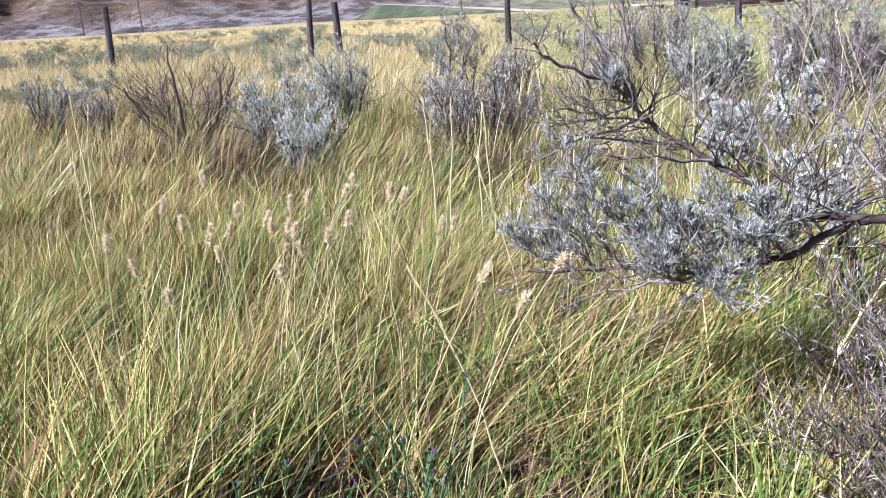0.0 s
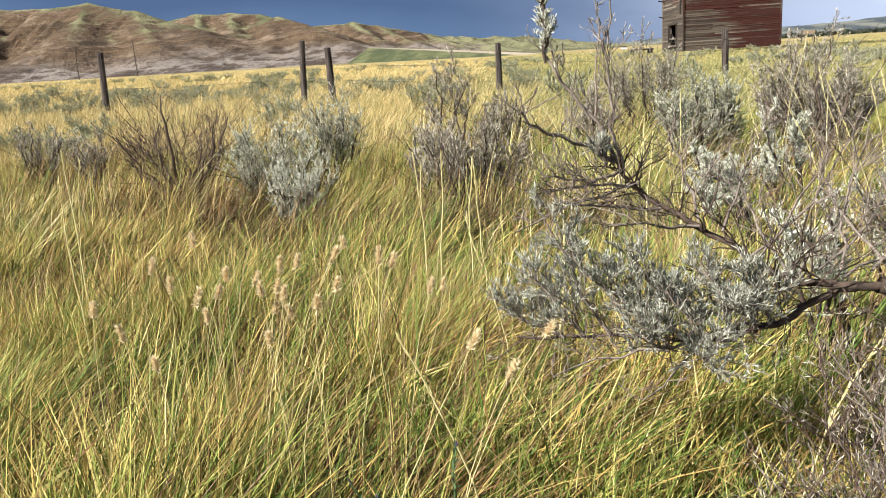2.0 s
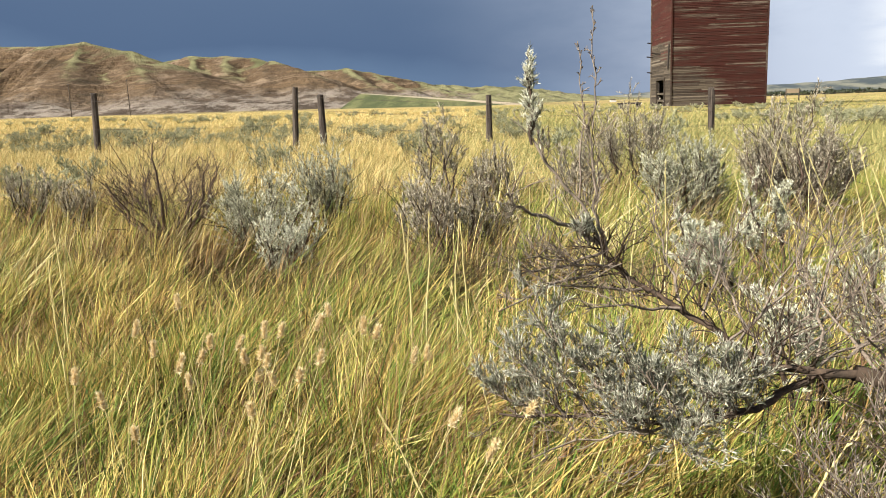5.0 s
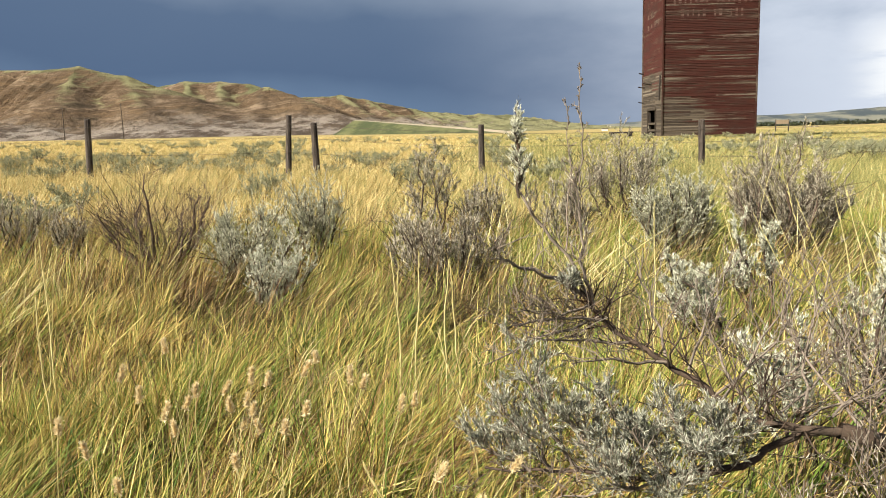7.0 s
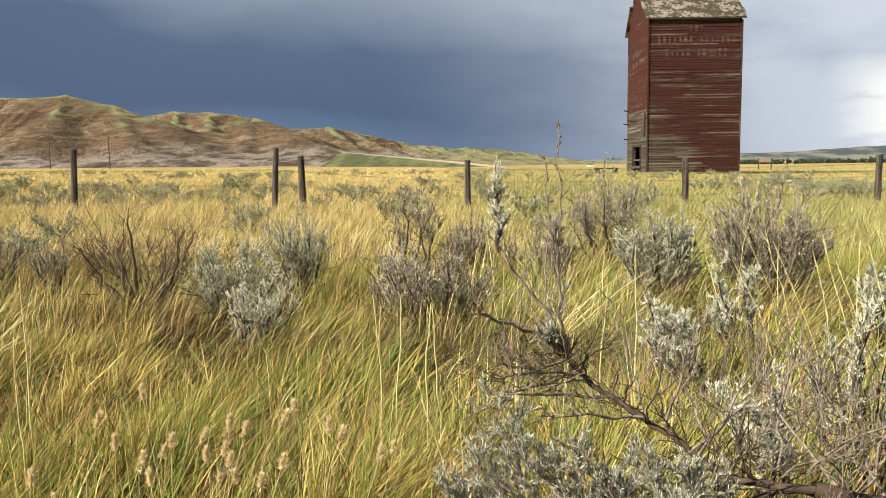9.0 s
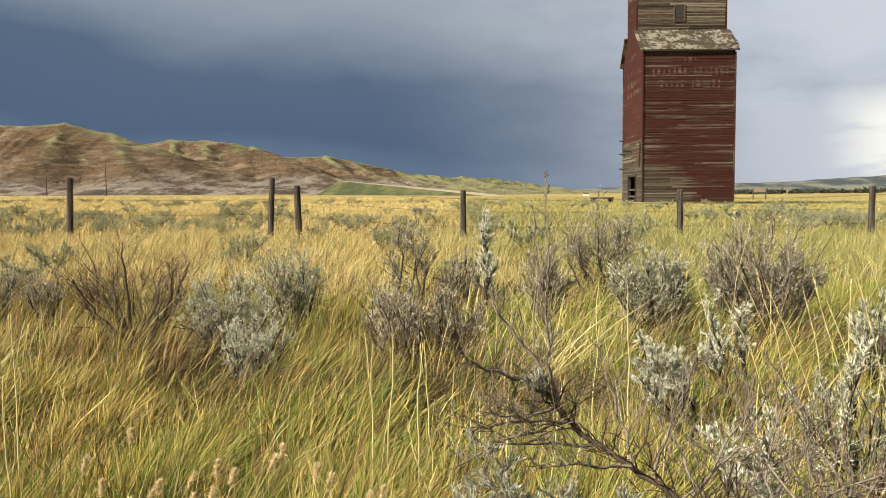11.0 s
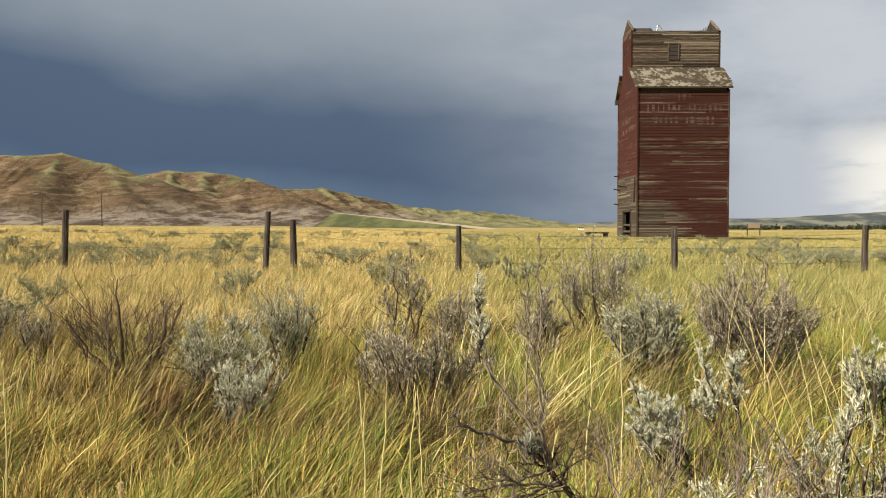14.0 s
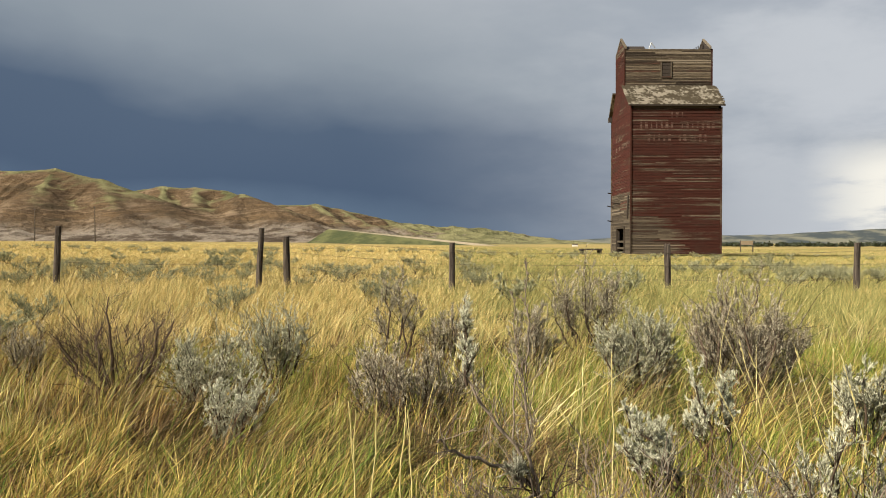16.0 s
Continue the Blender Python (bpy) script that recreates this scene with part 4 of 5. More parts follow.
def make_near_bush():
    """The old sprawling sagebrush beside the camera: crooked limbs, dead twigs and leafy sprays."""
    rng = np.random.default_rng(21)
    bush = empty("sagebrush", (0, 0, 0), label="old sprawling sagebrush with crooked bare limbs and silver leaf sprays", category="shrub", group="sagebrush in the meadow")
    bush.location = (0.82, 1.10, lie(0.82, 1.10))
    o = np.array(bush.location)

    def pts(*p):
        q = np.array(p) - o
        t = np.linspace(0, len(q) - 1, (len(q) - 1) * 4 + 1)
        s = np.stack([np.interp(t, range(len(q)), q[:, k]) for k in range(3)], 1)
        return s + rng.normal(size=s.shape) * 0.0025

    mesh_ob("trunk", *tube(pts((0.83, 1.10, -0.05), (0.80, 1.09, 0.14), (0.70, 1.07, 0.34), (0.58, 1.05, 0.44), (0.45, 1.06, 0.475)), np.linspace(0.026, 0.0125, 17), 9), M_BARK, bush)
    big = dict(detail=True, leaf_len=0.0092)
    grow_limb(rng, bush, pts((0.46, 1.06, 0.475), (0.393, 1.08, 0.471), (0.339, 1.12, 0.475), (0.277, 1.15, 0.521), (0.216, 1.18, 0.559), (0.152, 1.2, 0.601), (0.142, 1.2, 0.626)), 0.0090, 0.0034, 46, 0.10, 0, spread=0.8, start=0.1, **big)
    grow_limb(rng, bush, pts((0.142, 1.2, 0.625), (0.128, 1.2, 0.687), (0.126, 1.2, 0.761), (0.122, 1.2, 0.82)), 0.0034, 0.0012, 18, 0.06, 5, spread=0.5, start=0.2, mat=M_SAGE_DULL, bark=M_TWIG, **big)
    grow_limb(rng, bush, pts((0.14, 1.2, 0.63), (0.109, 1.2, 0.689), (0.061, 1.2, 0.752), (0.036, 1.2, 0.79)), 0.0032, 0.0018, 12, 0.06, 3, start=0.3, bark=M_TWIG, **big)
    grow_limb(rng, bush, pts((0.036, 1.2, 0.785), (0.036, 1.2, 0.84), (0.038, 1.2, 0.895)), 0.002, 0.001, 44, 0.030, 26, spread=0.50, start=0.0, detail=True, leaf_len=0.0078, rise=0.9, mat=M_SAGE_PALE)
    grow_limb(rng, bush, pts((0.13, 1.2, 0.635), (0.093, 1.2, 0.66), (0.016, 1.15, 0.695), (-0.012, 1.12, 0.723)), 0.0036, 0.0014, 16, 0.08, 0, start=0.1, bark=M_TWIG, **big)
    # dry flower stems standing above the spire, and a tuft of leaves in the fork
    for line in (pts((0.124, 1.2, 0.80), (0.129, 1.2, 0.88), (0.124, 1.2, 0.97)), pts((0.105, 1.2, 0.70), (0.112, 1.2, 0.82), (0.104, 1.2, 0.925))):
        grow_limb(rng, bush, line, 0.0013, 0.0005, 16, 0.014, 0, spread=0.5, start=0.35, bark=M_TWIG, detail=True)
    grow_limb(rng, bush, pts((0.120, 1.19, 0.632), (0.110, 1.18, 0.650), (0.104, 1.175, 0.668)), 0.0018, 0.001, 16, 0.026, 26, start=0.0, bark=M_TWIG, **big)
    # dead twigs fanning from the fork
    for a, b in (((0.14, 1.2, 0.62), (0.0, 1.13, 0.60)), ((0.15, 1.2, 0.60), (-0.02, 1.1, 0.56)), ((0.16, 1.2, 0.6), (0.02, 1.12, 0.63)), ((0.2, 1.18, 0.565), (0.04, 1.1, 0.60)), ((0.25, 1.16, 0.54), (0.10, 1.1, 0.56)), ((0.3, 1.14, 0.51), (0.5, 1.25, 0.66)), ((0.27, 1.15, 0.53), (0.38, 1.3, 0.66)), ((0.38, 1.1, 0.49), (0.55, 1.2, 0.60)), ((0.42, 1.08, 0.48), (0.62, 1.1, 0.58)), ((0.36, 1.1, 0.48), (0.47, 1.2, 0.56)), ((0.45, 1.07, 0.48), (0.60, 1.15, 0.53)), ((0.32, 1.13, 0.5), (0.44, 1.2, 0.63)), ((0.40, 1.1, 0.48), (0.50, 1.22, 0.67)), ((0.5, 1.06, 0.46), (0.68, 1.2, 0.66)), ((0.48, 1.06, 0.47), (0.42, 1.2, 0.60)), ((0.55, 1.06, 0.45), (0.52, 1.25, 0.62)), ((0.36, 1.11, 0.48), (0.30, 1.22, 0.60)), ((0.24, 1.17, 0.55), (0.22, 1.24, 0.66)), ((0.5, 1.05, 0.46), (0.42, 1.0, 0.56)), ((0.3, 1.06, 0.42), (0.13, 0.98, 0.36)), ((0.25, 1.05, 0.41), (0.02, 1.02, 0.38))):
        grow_limb(rng, bush, curve(rng, np.array(a) - o, np.array(b) - o, 7, 0.08), 0.0022, 0.0008, 14, 0.085, 0, start=0.2, bark=M_TWIG, detail=True)
    # the low limb and its leafy sprays
    low = pts((0.43, 1.07, 0.47), (0.394, 1.08, 0.456), (0.324, 1.06, 0.428), (0.22, 1.04, 0.414), (0.11, 1.08, 0.415), (-0.024, 1.12, 0.400))
    grow_limb(rng, bush, low, 0.0062, 0.0016, 34, 0.10, 12, start=0.2, rise=0.15, mat=M_SAGE_DULL, **big)
    for a, b in (((0.32, 1.06, 0.43), (0.27, 1.03, 0.50)), ((0.29, 1.05, 0.42), (0.245, 1.0, 0.47)), ((0.26, 1.05, 0.42), (0.22, 1.04, 0.51)), ((0.23, 1.04, 0.415), (0.17, 1.03, 0.49)), ((0.2, 1.05, 0.415), (0.13, 1.06, 0.53)),
                 ((0.17, 1.06, 0.415), (0.09, 1.05, 0.50)), ((0.14, 1.07, 0.415), (0.05, 1.07, 0.55)), ((0.11, 1.08, 0.41), (0.022, 1.08, 0.575)), ((0.07, 1.09, 0.41), (0.0, 1.1, 0.50)), ((0.04, 1.1, 0.405), (-0.035, 1.11, 0.44)),
                 ((0.24, 1.03, 0.41), (0.21, 1.0, 0.40)), ((0.18, 1.03, 0.41), (0.14, 1.0, 0.43))):
        grow_limb(rng, bush, curve(rng, np.array(a) - o, np.array(b) - o, 6, 0.07), 0.0026, 0.0011, 24, 0.062, 42, start=0.0, spread=0.80, bark=M_TWIG, **big)
    # grey twigs low beside the trunk
    for i, (a, b) in enumerate((((0.66, 1.05, 0.12), (0.36, 0.94, 0.40)), ((0.66, 1.05, 0.10), (0.31, 0.93, 0.34)), ((0.62, 1.0, 0.08), (0.30, 0.90, 0.28)), ((0.6, 1.0, 0.08), (0.26, 0.92, 0.23)), ((0.68, 1.0, 0.1), (0.42, 0.93, 0.43)), ((0.6, 0.98, 0.05), (0.33, 0.88, 0.18)),
                 ((0.58, 1.0, 0.1), (0.37, 0.86, 0.30)), ((0.6, 1.0, 0.15), (0.40, 0.9, 0.36)), ((0.56, 1.0, 0.05), (0.36, 0.9, 0.12)), ((0.62, 1.02, 0.2), (0.44, 0.98, 0.46)), ((0.55, 1.0, 0.0), (0.34, 0.97, 0.40)), ((0.5, 1.0, 0.0), (0.29, 0.95, 0.26)), ((0.52, 0.95, 0.0), (0.38, 0.88, 0.40)), ((0.5, 0.95, 0.0), (0.32, 0.9, 0.36)), ((0.56, 0.95, 0.0), (0.42, 0.86, 0.30)), ((0.5, 0.92, 0.0), (0.36, 0.84, 0.20)))):
        grow_limb(rng, bush, curve(rng, np.array(a) - o, np.array(b) - o, 8, 0.07), 0.0034, 0.0009, 28, 0.11, 2, start=0.2, bark=M_DEADWOOD if i % 3 else M_TWIG, detail=True, leaf_len=0.011, mat=M_SAGE_DULL)


make_near_bush()

SILVER = "silvery leafy sagebrush clump rising from the grass"
DEAD = "nearly bare sagebrush with dark crooked stems and pale twigs"
sagebrush(-1.87, 4.55, 0.78, 0.88, 7, 15, 0, 31, 0.0, bark=M_DEADWOOD, reach=0.27, label=DEAD, crown=0.3, stout=1.4)
sagebrush(-1.20, 4.05, 0.40, 0.69, 6, 11, 30, 32, 0.05, leaf_len=0.020, crown=0.22, label=SILVER)
sagebrush(-0.97, 4.70, 0.32, 0.755, 5, 11, 34, 33, leaf_len=0.021, crown=0.2, label="blue-green leafy sagebrush beside a fence post")
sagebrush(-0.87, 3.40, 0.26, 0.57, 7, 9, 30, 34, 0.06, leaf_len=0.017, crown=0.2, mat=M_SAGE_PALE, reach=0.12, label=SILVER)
sagebrush(-0.17, 3.68, 0.60, 0.64, 9, 12, 15, 35, mat=M_SAGE_DULL, reach=0.17, label="grey twiggy sagebrush with sparse dull leaves")
sagebrush(-0.28, 5.30, 0.34, 0.93, 3, 9, 20, 36, 0.03, mat=M_SAGE_DULL, crown=0.62, reach=0.16, label="leaning sagebrush with a bare dark stem and small crown")
sagebrush(1.06, 4.34, 0.46, 0.74, 11, 13, 36, 37, -0.04, label=SILVER, reach=0.17, leaf_len=0.019, crown=0.25)
sagebrush(1.65, 4.36, 0.66, 0.89, 14, 15, 30, 38, 0.0, mat=M_SAGE_DULL, bark=M_DEADWOOD, reach=0.19, leaf_len=0.019, crown=0.25, label="broad grey sagebrush with purplish brown stems")
sagebrush(1.10, 6.00, 0.50, 0.98, 6, 10, 22, 39, mat=M_SAGE_DULL)
sagebrush(0.57, 5.00, 0.28, 0.70, 5, 9, 28, 40, mat=M_SAGE_DULL, reach=0.14)
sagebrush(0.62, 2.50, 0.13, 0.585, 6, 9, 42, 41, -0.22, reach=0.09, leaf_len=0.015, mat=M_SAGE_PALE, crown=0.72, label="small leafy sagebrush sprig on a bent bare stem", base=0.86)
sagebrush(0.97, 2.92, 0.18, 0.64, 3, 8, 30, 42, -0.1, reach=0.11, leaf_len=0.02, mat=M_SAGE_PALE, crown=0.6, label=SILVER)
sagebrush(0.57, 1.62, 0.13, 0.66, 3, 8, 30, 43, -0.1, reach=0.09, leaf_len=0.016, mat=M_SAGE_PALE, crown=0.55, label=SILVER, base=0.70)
sagebrush(0.93, 1.88, 0.22, 0.65, 4, 9, 26, 44, 0.0, reach=0.11, leaf_len=0.017, mat=M_SAGE, crown=0.45, label=SILVER)
sagebrush(1.72, 3.20, 0.26, 0.68, 5, 9, 30, 45, reach=0.14)
sagebrush(-2.62, 5.00, 0.22, 0.60, 5, 9, 12, 46, mat=M_SAGE_DULL, reach=0.14)
sagebrush(-3.05, 5.20, 0.35, 0.66, 5, 9, 10, 47, mat=M_SAGE_DULL, reach=0.14)
sagebrush(0.02, 5.30, 0.30, 0.66, 5, 8, 22, 48, mat=M_SAGE_DULL)
sagebrush(2.35, 2.60, 0.35, 0.62, 5, 9, 24, 49)


def make_far_sage():
    """Smaller sagebrush beyond, four builds set out by chance."""
    rnd = random.Random(11)
    def kind(i, twigs, leaf, size):
        return sagebrush(-4.6 + 1.9 * i, 9.0 + i * 1.1, 0.56 + 0.06 * i, 0.56 + 0.03 * i + lie(-4.6 + 1.9 * i, 9.0), 4, twigs, leaf, 60 + i, leaf_len=size, mat=M_SAGE_FAR, label="low grey-green sagebrush in the golden grass", group="sagebrush in the field", reach=0.19, crown=0.12, spread=0.85, stout=0.6)
    rich = [kind(i, 5, 24, 0.034) for i in range(3)]
    plain = [kind(i + 3, 4, 9, 0.085) for i in range(2)]
    made = 0
    while made < 270:
        y = 7.0 + 80 * rnd.random() ** 1.3
        x = rnd.uniform(-0.66, 0.66) * y
        if (abs(x / y + 0.41) < 0.09 and y < 12) or 16 < x < 31 and 72 < y < 95 or (y < 16.5 and rnd.random() < 0.72) or abs(y - 15.6) < 0.6 or noise.noise((x * 0.09, y * 0.06, 8)) < -0.05:
            continue
        s = rnd.uniform(0.60, 1.15)
        copy_thing(rnd.choice(rich if y < 28 else plain), pose(x, y, lie(x, y), 0, 0, rnd.uniform(0, 360)) @ Matrix.Diagonal((s * 1.2, s * 1.2, s * rnd.uniform(0.8, 1.0), 1)))
        made += 1
    # a thicker belt behind the fence to the east
    for i in range(18):
        y = rnd.uniform(17.5, 24)
        x = rnd.uniform(0.43, 0.62) * y
        copy_thing(rnd.choice(rich), pose(x, y, lie(x, y), 0, 0, rnd.uniform(0, 360)) @ Matrix.Diagonal((1.3, 1.3, rnd.uniform(0.85, 1.1), 1)))


make_far_sage()


# ---- grass ----
def scatter(rng, y0, y1, density, margin=0.35, slope=0.66):
    """Places on the ground ahead, spread evenly over the widening field."""
    area = slope * (y1 * y1 - y0 * y0) + 2 * margin * (y1 - y0)
    m = int(area * density)
    y = np.sqrt(rng.uniform(y0 * y0, y1 * y1, m))
    x = rng.uniform(-1, 1, m) * (y * slope + margin)
    return x, y


def sway(x, y):
    """How the wind has laid the grass: to the east, in swirls."""
    a = 0.55 * np.sin(2.1 * x + 1.1 * y) + 0.45 * np.sin(1.2 * x - 3.1 * y + 1.0) + 0.4 * np.sin(5.3 * x + 2.2 * y + 2 * np.sin(3 * y))
    return 0.55 + 0.34 * a, 0.05 + 0.34 * np.sin(1.9 * x + 2.9 * y) + 0.2 * np.sin(6.1 * y - 3.3 * x)


# mats of laid-over grass, dark with the shrubs' shade: x, y, half-widths, blades
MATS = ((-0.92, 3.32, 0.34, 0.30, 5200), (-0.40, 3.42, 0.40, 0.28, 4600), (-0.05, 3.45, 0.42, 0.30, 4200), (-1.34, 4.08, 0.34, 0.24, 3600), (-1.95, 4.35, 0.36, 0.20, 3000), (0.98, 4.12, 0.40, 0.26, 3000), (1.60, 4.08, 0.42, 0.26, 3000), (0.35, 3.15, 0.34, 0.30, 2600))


def off_mats(x, y, rng):
    left = np.ones(len(x), bool)
    for cx, cy, rx, ry, m in MATS:
        left &= ~((((x - cx) / rx) ** 2 + ((y - cy) / ry) ** 2 < 0.9) & (rng.random(len(x)) < 0.85))
    return left


def make_grass(name, label, mat, y0, y1, tufts, blades, tall, width, prof, seed, flop=0.35, spread=0.05, keep=None, openness=-0.30):
    rng = np.random.default_rng(seed)
    tx, ty = scatter(rng, y0, y1, tufts)
    if keep is not None:
        ok = keep(tx, ty, rng)
        tx, ty = tx[ok], ty[ok]
    gap = np.sin(7.3 * tx + 2.1 * np.sin(5.1 * ty)) * np.sin(6.7 * ty + 1.7 * np.sin(4.3 * tx)) + rng.normal(size=len(tx)) * 0.30
    tx, ty, gap = tx[gap > openness], ty[gap > openness], gap[gap > openness]
    m = len(tx) * blades
    off = rng.normal(size=(m, 2)) * spread
    x, y = np.repeat(tx, blades) + off[:, 0], np.repeat(ty, blades) + off[:, 1]
    z = np.repeat(lie_many(tx, ty), blades) - 0.01
    lx, ly = sway(x, y)
    # blades lean out of their tuft, each tuft leans its own way, and all go with the wind
    own = np.repeat(rng.normal(size=(len(tx), 2)) * 0.17, blades, axis=0)
    out = off / spread * 0.16 + own + rng.normal(size=(m, 2)) * 0.20
    way = unit(np.stack((lx * 0.40 + out[:, 0], ly * 0.40 + out[:, 1], np.ones(m)), 1))
    patch = 0.84 + 0.15 * np.sin(1.3 * x + 0.9 * np.sin(2.3 * y)) * np.cos(1.7 * y + 0.4) + 0.30 * np.sin(4.4 * x + 1.3 * y + np.sin(3.1 * y)) * np.sin(5.1 * y - 1.2 * x + np.sin(2.7 * x))
    patch = patch * np.repeat(rng.uniform(0.62, 1.2, len(tx)) * np.clip(0.92 + 0.22 * gap, 0.7, 1.15), blades)
    length = tall * patch * rng.uniform(0.36, 1.2, m)
    f = flop * rng.uniform(0.2, 1.9, m)
    bend = np.stack((lx * f + out[:, 0] * 0.3 + rng.normal(size=m) * 0.08, ly * f + out[:, 1] * 0.3 + rng.normal(size=m) * 0.08, -0.38 * f), 1)
    v, fc = ribbons(np.stack((x, y, z), 1), way, length, width * rng.uniform(0.4, 1.5, m), bend, prof, rng, 0.12)
    return tagged(mesh_ob(name, v, fc, mat), label, "grass", kind="stuff")


make_grass("meadow_grass", "wind-bent green and yellow meadow grass", M_GRASS, 0.42, 2.4, 560, 36, 0.33, 0.0023, (0.8, 1.0, 0.75, 0.0), 1, 0.13, 0.026)
make_grass("meadow_grass", "wind-bent green and yellow meadow grass", M_GRASS, 2.4, 6.5, 270, 36, 0.32, 0.0027, (0.9, 1.0, 0.0), 2, 0.18, 0.030, keep=off_mats, openness=-0.15)
make_grass("meadow_grass", "golden green meadow grass running to the fence", M_GRASS_FAR, 6.5, 17, 84, 24, 0.34, 0.0038, (0.8, 1.0, 0.0), 3, 0.12, 0.05, openness=-0.15)
make_grass("prairie_grass", "golden prairie grass beyond the fence", M_GRASS_FAR, 17, 42, 14, 14, 0.31, 0.008, (0.8, 1.0, 0.0), 4, 0.12, spread=0.12)
make_grass("prairie_grass", "golden prairie grass beyond the fence", M_GRASS_FAR, 42, 105, 4.0, 7, 0.28, 0.017, (0.8, 1.0, 0.0), 5, spread=0.3, keep=lambda x, y, r: ~((x > 18.5) & (x < 28.8) & (y > 79.8) & (y < 92)))
make_grass("prairie_grass", "golden prairie grass far beyond the fence", M_GRASS_FAR, 105, 215, 0.5, 5, 0.34, 0.045, (0.8, 1.0, 0.0), 15, spread=0.6)
# dead litter, its colour darkened to carry the shade between the blades
M_SHADE_LITTER = grass_mat("grass_litter", ((0.0, (0.030, 0.020, 0.011)), (1.0, (0.065, 0.048, 0.020))), ((0.0, (0.04, 0.024, 0.014)), (0.6, (0.09, 0.055, 0.030)), (1.0, (0.20, 0.14, 0.072))), 0.4)
make_grass("grass_litter", "dead grass litter low in the meadow, darkened as shade between blades", M_SHADE_LITTER, 0.42, 2.6, 420, 16, 0.24, 0.0034, (0.9, 1.0, 0.0), 16, flop=0.7, openness=-9)
make_grass("grass_litter", "dead grass litter low in the meadow, darkened as shade between blades", M_SHADE_LITTER, 2.6, 7.5, 120, 14, 0.26, 0.0055, (0.9, 1.0, 0.0), 17, flop=0.7, openness=-9)


def drift(x, y, rng):
    """Where old brown grass lies thick."""
    return np.sin(2.9 * x + 1.3 * np.sin(2.2 * y)) * np.sin(2.4 * y + 1.1 * np.sin(1.9 * x) + 0.8) + rng.normal(size=len(x)) * 0.30 > 0.05


make_grass("dead_grass", "matted brown dead grass under the green blades", M_THATCH, 0.42, 2.6, 420, 17, 0.36, 0.0024, (0.8, 1.0, 0.7, 0.0), 6, flop=0.3, keep=drift)
make_grass("dead_grass", "matted brown dead grass under the green blades", M_THATCH, 2.6, 7.5, 110, 17, 0.36, 0.0028, (0.8, 1.0, 0.0), 7, flop=0.35, keep=drift)


def tips(x, y, rng):
    """Where pale flowering stems stand thickest."""
    return np.sin(2.1 * x - 1.7 * y + 1.1 * np.sin(2.6 * x)) * np.sin(1.6 * y + 2.3) + rng.normal(size=len(x)) * 0.35 > 0.1


make_grass("straw_grass", "fine pale straw stems above the green meadow grass", M_STRAW, 0.9, 2.4, 34, 8, 0.50, 0.0016, (0.7, 0.8, 1.0, 0.0), 18, 0.16, 0.03, keep=tips, openness=-9)
make_grass("straw_grass", "fine pale straw stems above the green meadow grass", M_STRAW, 2.4, 7.0, 32, 8, 0.54, 0.0024, (0.7, 0.9, 1.0, 0.0), 19, 0.22, 0.035, keep=tips, openness=-9)


def make_skirts():
    """Longer grass that grazing leaves standing round the shrubs."""
    rng = np.random.default_rng(12)
    px, py = [], []
    for bx, by, wide in STANDS:
        if 1.4 < by < 8:
            m = int(900 * wide)
            a, r = rng.uniform(0, 2 * np.pi, m), (0.08 + wide * 0.55 * np.sqrt(rng.random(m)))
            px.append(bx + r * np.cos(a))
            py.append(by - 0.06 + r * 0.8 * np.sin(a))
    x, y = np.concatenate(px), np.concatenate(py)
    m = len(x)
    for name, share, mat, label in (("meadow_grass", 0, M_GRASS, "uncropped green and yellow grass round the shrubs"), ("dead_grass", 1, M_THATCH, "uncropped brown dead grass round the shrubs")):
        k = np.arange(m) % 2 == share
        xx, yy, q = x[k], y[k], int(k.sum())
        lx, ly = sway(xx, yy)
        way = unit(np.stack((lx * 0.4 + rng.normal(size=q) * 0.22, ly * 0.4 + rng.normal(size=q) * 0.22, np.ones(q)), 1))
        f = 0.28 * rng.uniform(0.3, 1.6, q)
        v, fc = ribbons(np.stack((xx, yy, lie_many(xx, yy) - 0.01), 1), way, 0.47 * rng.uniform(0.6, 1.1, q), 0.0036 * rng.uniform(0.5, 1.4, q), np.stack((lx * f, ly * f, -0.3 * f), 1), (0.8, 1.0, 0.6, 0.0), rng, 0.12)
        tagged(mesh_ob(name, v, fc, mat), label, "grass", kind="stuff")


make_skirts()


def make_mats():
    """Old grass laid over to the east at the feet of the shrubs, whose shade is in its dark colour."""
    rng = np.random.default_rng(23)
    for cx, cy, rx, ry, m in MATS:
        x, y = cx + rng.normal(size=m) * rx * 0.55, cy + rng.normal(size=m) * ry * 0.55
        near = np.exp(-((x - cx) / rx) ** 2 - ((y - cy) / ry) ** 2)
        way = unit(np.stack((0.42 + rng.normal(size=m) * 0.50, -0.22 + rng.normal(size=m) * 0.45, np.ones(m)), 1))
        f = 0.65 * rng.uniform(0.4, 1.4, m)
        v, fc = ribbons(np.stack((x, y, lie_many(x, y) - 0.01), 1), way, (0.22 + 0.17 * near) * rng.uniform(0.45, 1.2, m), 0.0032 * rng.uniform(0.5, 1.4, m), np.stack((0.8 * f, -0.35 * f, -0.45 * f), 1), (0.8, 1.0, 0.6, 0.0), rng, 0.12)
        tagged(mesh_ob("dead_grass", v, fc, M_SHADE_MAT), "brown laid-over grass mat at the foot of a shrub, darkened for its shade", "grass", kind="stuff")


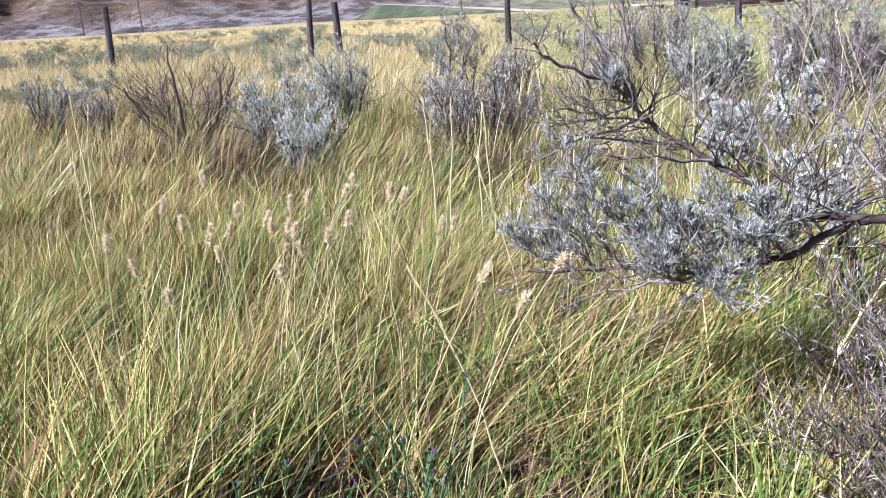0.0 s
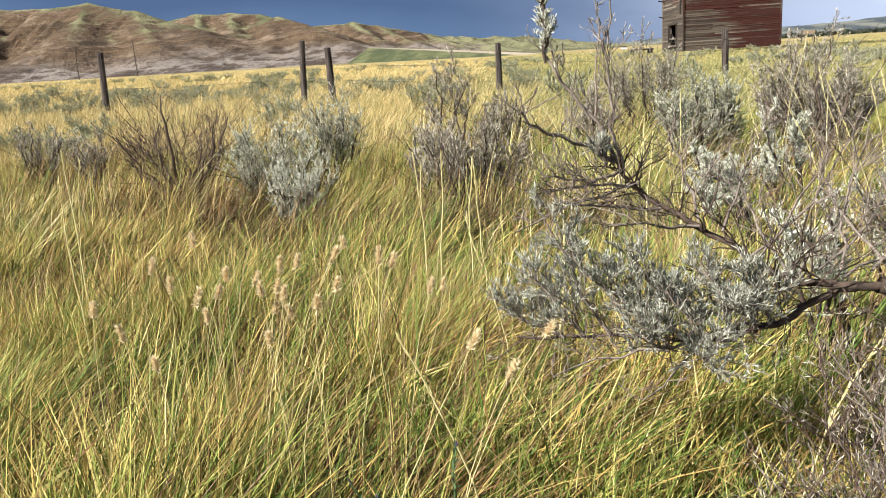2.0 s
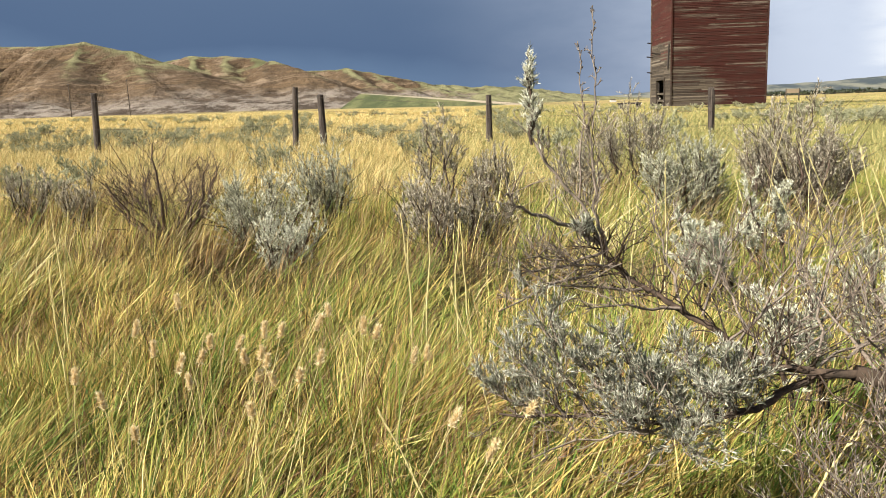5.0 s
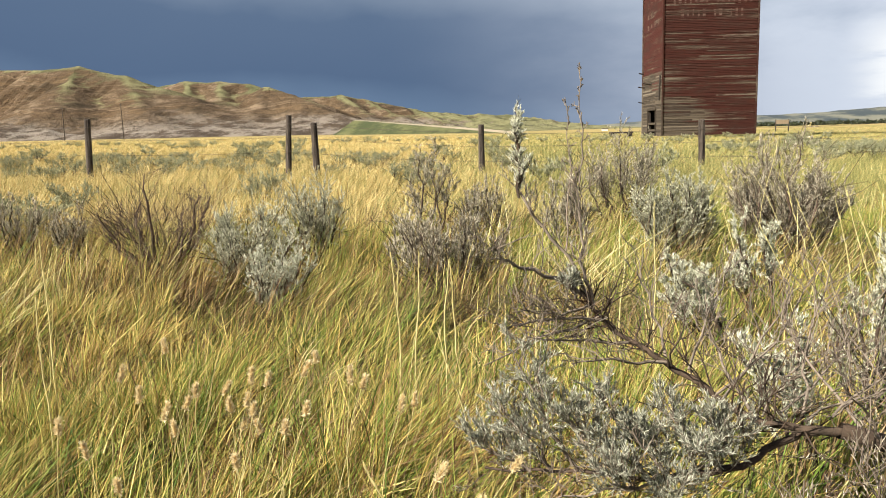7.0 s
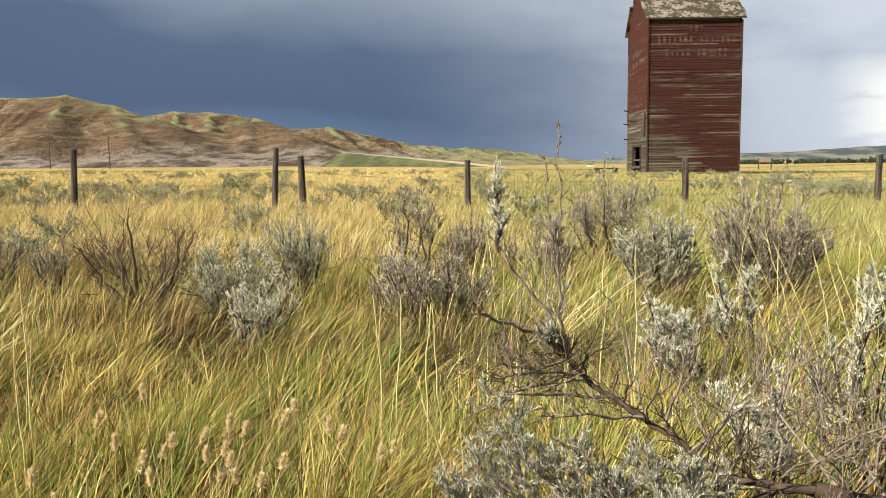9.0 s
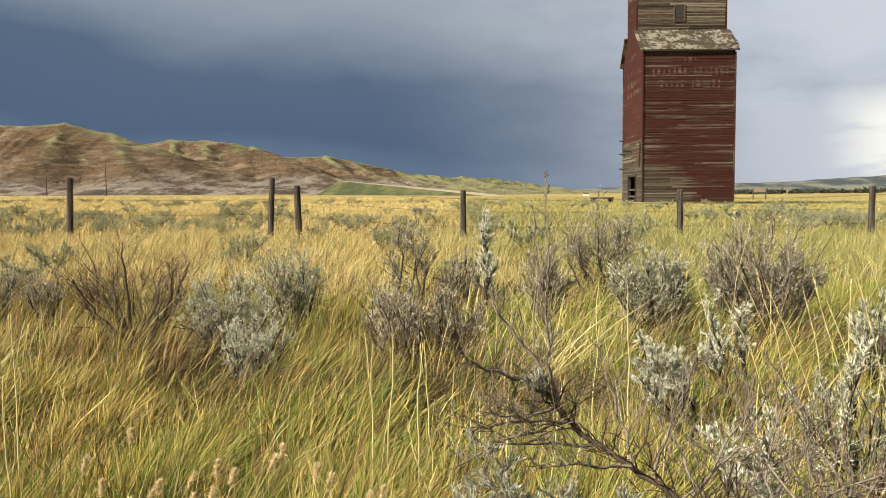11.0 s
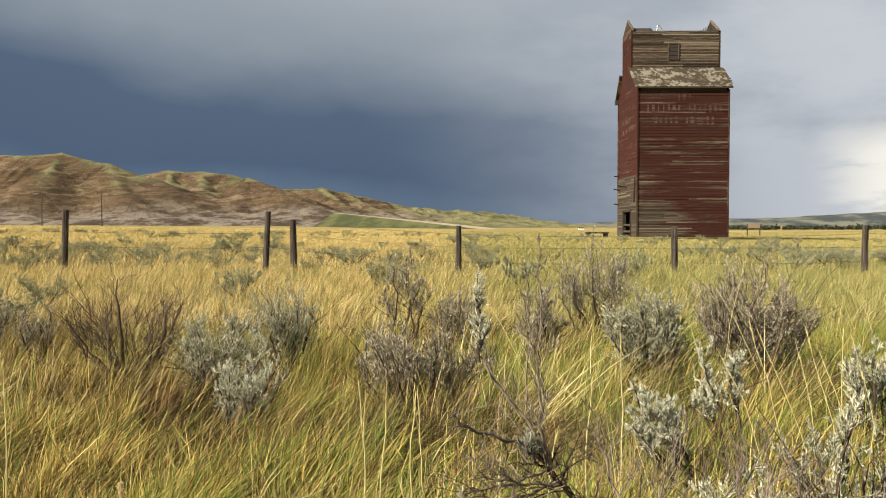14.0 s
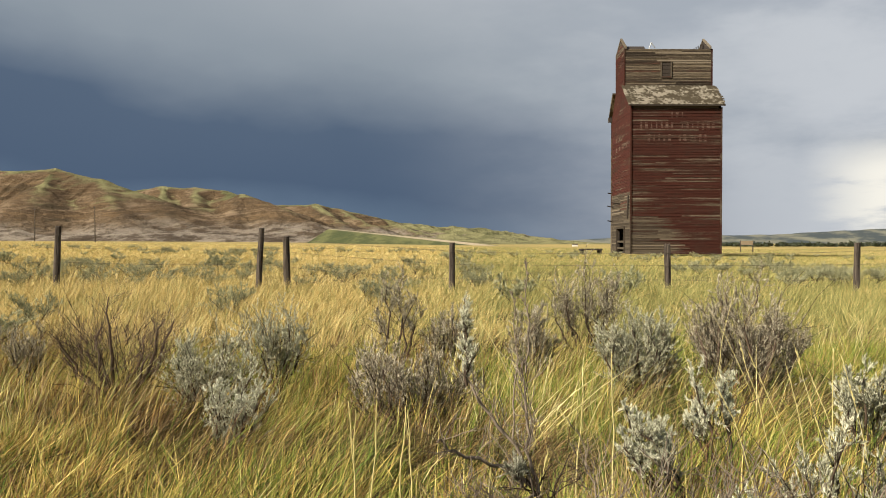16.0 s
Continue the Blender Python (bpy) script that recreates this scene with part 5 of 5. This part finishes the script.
# brown laid grass, darkened in colour for the shade under the shrubs
M_SHADE_MAT = grass_mat("shaded_laid_grass", ((0.0, (0.04, 0.045, 0.014)), (1.0, (0.13, 0.135, 0.040))), ((0.0, (0.04, 0.026, 0.013)), (0.60, (0.12, 0.080, 0.036)), (1.0, (0.42, 0.31, 0.155))), 0.4)
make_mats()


def make_surround():
    """The meadow goes on beside and behind the camera."""
    rng = np.random.default_rng(9)
    m = 34000
    r, a = 9 * np.sqrt(rng.uniform(0.002, 1, m)), rng.uniform(0, 2 * np.pi, m)
    x, y = r * np.cos(a), r * np.sin(a)
    ok = ~((y > 0.4) & (np.abs(x) < y * 0.64 + 0.33))
    x, y = x[ok], y[ok]
    m = len(x)
    lx, ly = sway(x, y)
    way = unit(np.stack((lx * 0.45 + rng.normal(size=m) * 0.2, ly * 0.45 + rng.normal(size=m) * 0.2, np.ones(m)), 1))
    f = 0.4 * rng.uniform(0.3, 1.6, m)
    bend = np.stack((lx * f, ly * f, -0.35 * f), 1)
    v, fc = ribbons(np.stack((x, y, lie_many(x, y) - 0.01), 1), way, 0.42 * rng.uniform(0.5, 1.2, m), 0.012 * rng.uniform(0.6, 1.3, m), bend, (0.8, 1.0, 0.7, 0.0), rng, 0.12)
    tagged(mesh_ob("meadow_grass", v, fc, M_GRASS), "wind-bent green and yellow meadow grass", "grass", kind="stuff")


make_surround()


def stalk(x, y, tall, lean, width=0.0022, head=0.0, seed=0, label="tall pale dry grass stalk standing above the meadow"):
    rng = np.random.default_rng(seed + 500)
    g = lie(x, y)
    root = empty("grass_stalk", (x, y, g), label=label, category="grass stalk", group="tall grass stalks")
    line = curve(rng, (0, 0, -0.02), (lean, rng.normal() * 0.03, tall), 8, 0.02)
    line[:, 0] += lean * 0.9 * (np.linspace(0, 1, 9) ** 2 - np.linspace(0, 1, 9))
    mesh_ob("stem", *tube(line, np.linspace(width, width * 0.35, 9), 5), M_STRAW, root)
    m = 330 if head else 26
    t = rng.random(m) * (0.16 if head else 0.30)
    rt, wy = np.zeros((m, 3)), np.zeros((m, 3))
    for i, q in enumerate(t):
        rt[i], wy[i] = along(line, 1 - (q if not head else head / tall * rng.random()))
    d = unit(wy + rng.normal(size=(m, 3)) * (0.55 if head else 0.14))
    v, f = ribbons(rt, d, np.full(m, 0.0095 if head else 0.020) * rng.uniform(0.7, 1.2, m), np.full(m, 0.0019 if head else 0.0028), np.zeros((m, 3)), (0.5, 1, 0.6, 0), rng, 0.2)
    tagged(mesh_ob("seed_head", v, f, M_HEAD if head else M_STRAW, root), kind="stuff")


def make_stalks():
    # plump tan seed heads among the near grass
    rnd = random.Random(17)
    for i in range(30):
        y = rnd.uniform(1.0, 1.5)
        x = rnd.uniform(-0.60, -0.10) * y
        stalk(x, y, rnd.uniform(0.38, 0.50), rnd.uniform(-0.05, 0.16), 0.0012, rnd.uniform(0.014, 0.027), i, "short grass stem with a plump tan seed head")
    for i, (x, y, t, l) in enumerate(((-0.25, 2.25, 0.54, -0.02), (-0.27, 2.28, 0.50, 0.02), (-0.20, 2.3, 0.53, 0.01), (-0.12, 2.2, 0.52, 0.02), (-0.08, 2.3, 0.50, -0.02), (-1.25, 2.2, 0.62, -0.02), (-1.32, 2.3, 0.60, 0.10), (-1.1, 1.9, 0.52, 0.0), (0.53, 2.5, 0.64, 0.0), (0.2, 1.9, 0.5, 0.05), (0.36, 2.2, 0.55, 0.02),
                                      (1.05, 2.2, 0.66, -0.12), (1.12, 2.25, 0.68, -0.10), (1.2, 2.3, 0.66, -0.15), (1.02, 2.4, 0.7, -0.13), (1.3, 2.4, 0.64, -0.1), (0.95, 2.3, 0.62, -0.18), (1.15, 2.5, 0.66, -0.2), (1.25, 2.6, 0.64, 0.05), (1.35, 2.5, 0.62, 0.12), (1.4, 4.1, 0.8, 0.1), (-0.06, 1.05, 0.42, -0.13), (-0.02, 1.5, 0.5, -0.08), (0.06, 1.6, 0.52, 0.04), (0.3, 0.95, 0.44, 0.10))):
        stalk(x, y, t, l, 0.0034 if abs(l) < 0.05 else 0.0022, 0, 60 + i)


make_stalks()


def alfalfa(x, y, tall, seed):
    rng = np.random.default_rng(seed)
    root = empty("alfalfa_plant", (x, y, lie(x, y)), label="dark green alfalfa plant with small purple flowers in the grass", category="wildflower", group="alfalfa plants")
    stems, leaves, petals = [], [], []
    for k in range(5):
        end = np.array((rng.normal() * 0.06, rng.normal() * 0.05, tall * rng.uniform(0.75, 1.0)))
        line = curve(rng, (0, 0, 0), end, 6, 0.06)
        stems.append(tube(line, np.linspace(0.0018, 0.0009, 7), 4))
        leaves.append(leaves_on(rng, line, 0.45, 0.98, 34, 0.013, 0.006, True))
        petals.append(leaves_on(rng, line, 0.97, 1.0, 3, 0.007, 0.004, False))
    mesh_ob("stem", *join(stems), M_WEED, root)
    mesh_ob("foliage", *join(leaves), M_WEED, root)
    tagged(mesh_ob("blossom", *join(petals), M_PETAL, root, "small dark purple flowers"), kind="stuff")


for i, (x, y, t) in enumerate(((-0.19, 0.98, 0.28), (-0.23, 0.88, 0.25), (-0.36, 0.84, 0.25))):
    alfalfa(x, y, t, 80 + i)
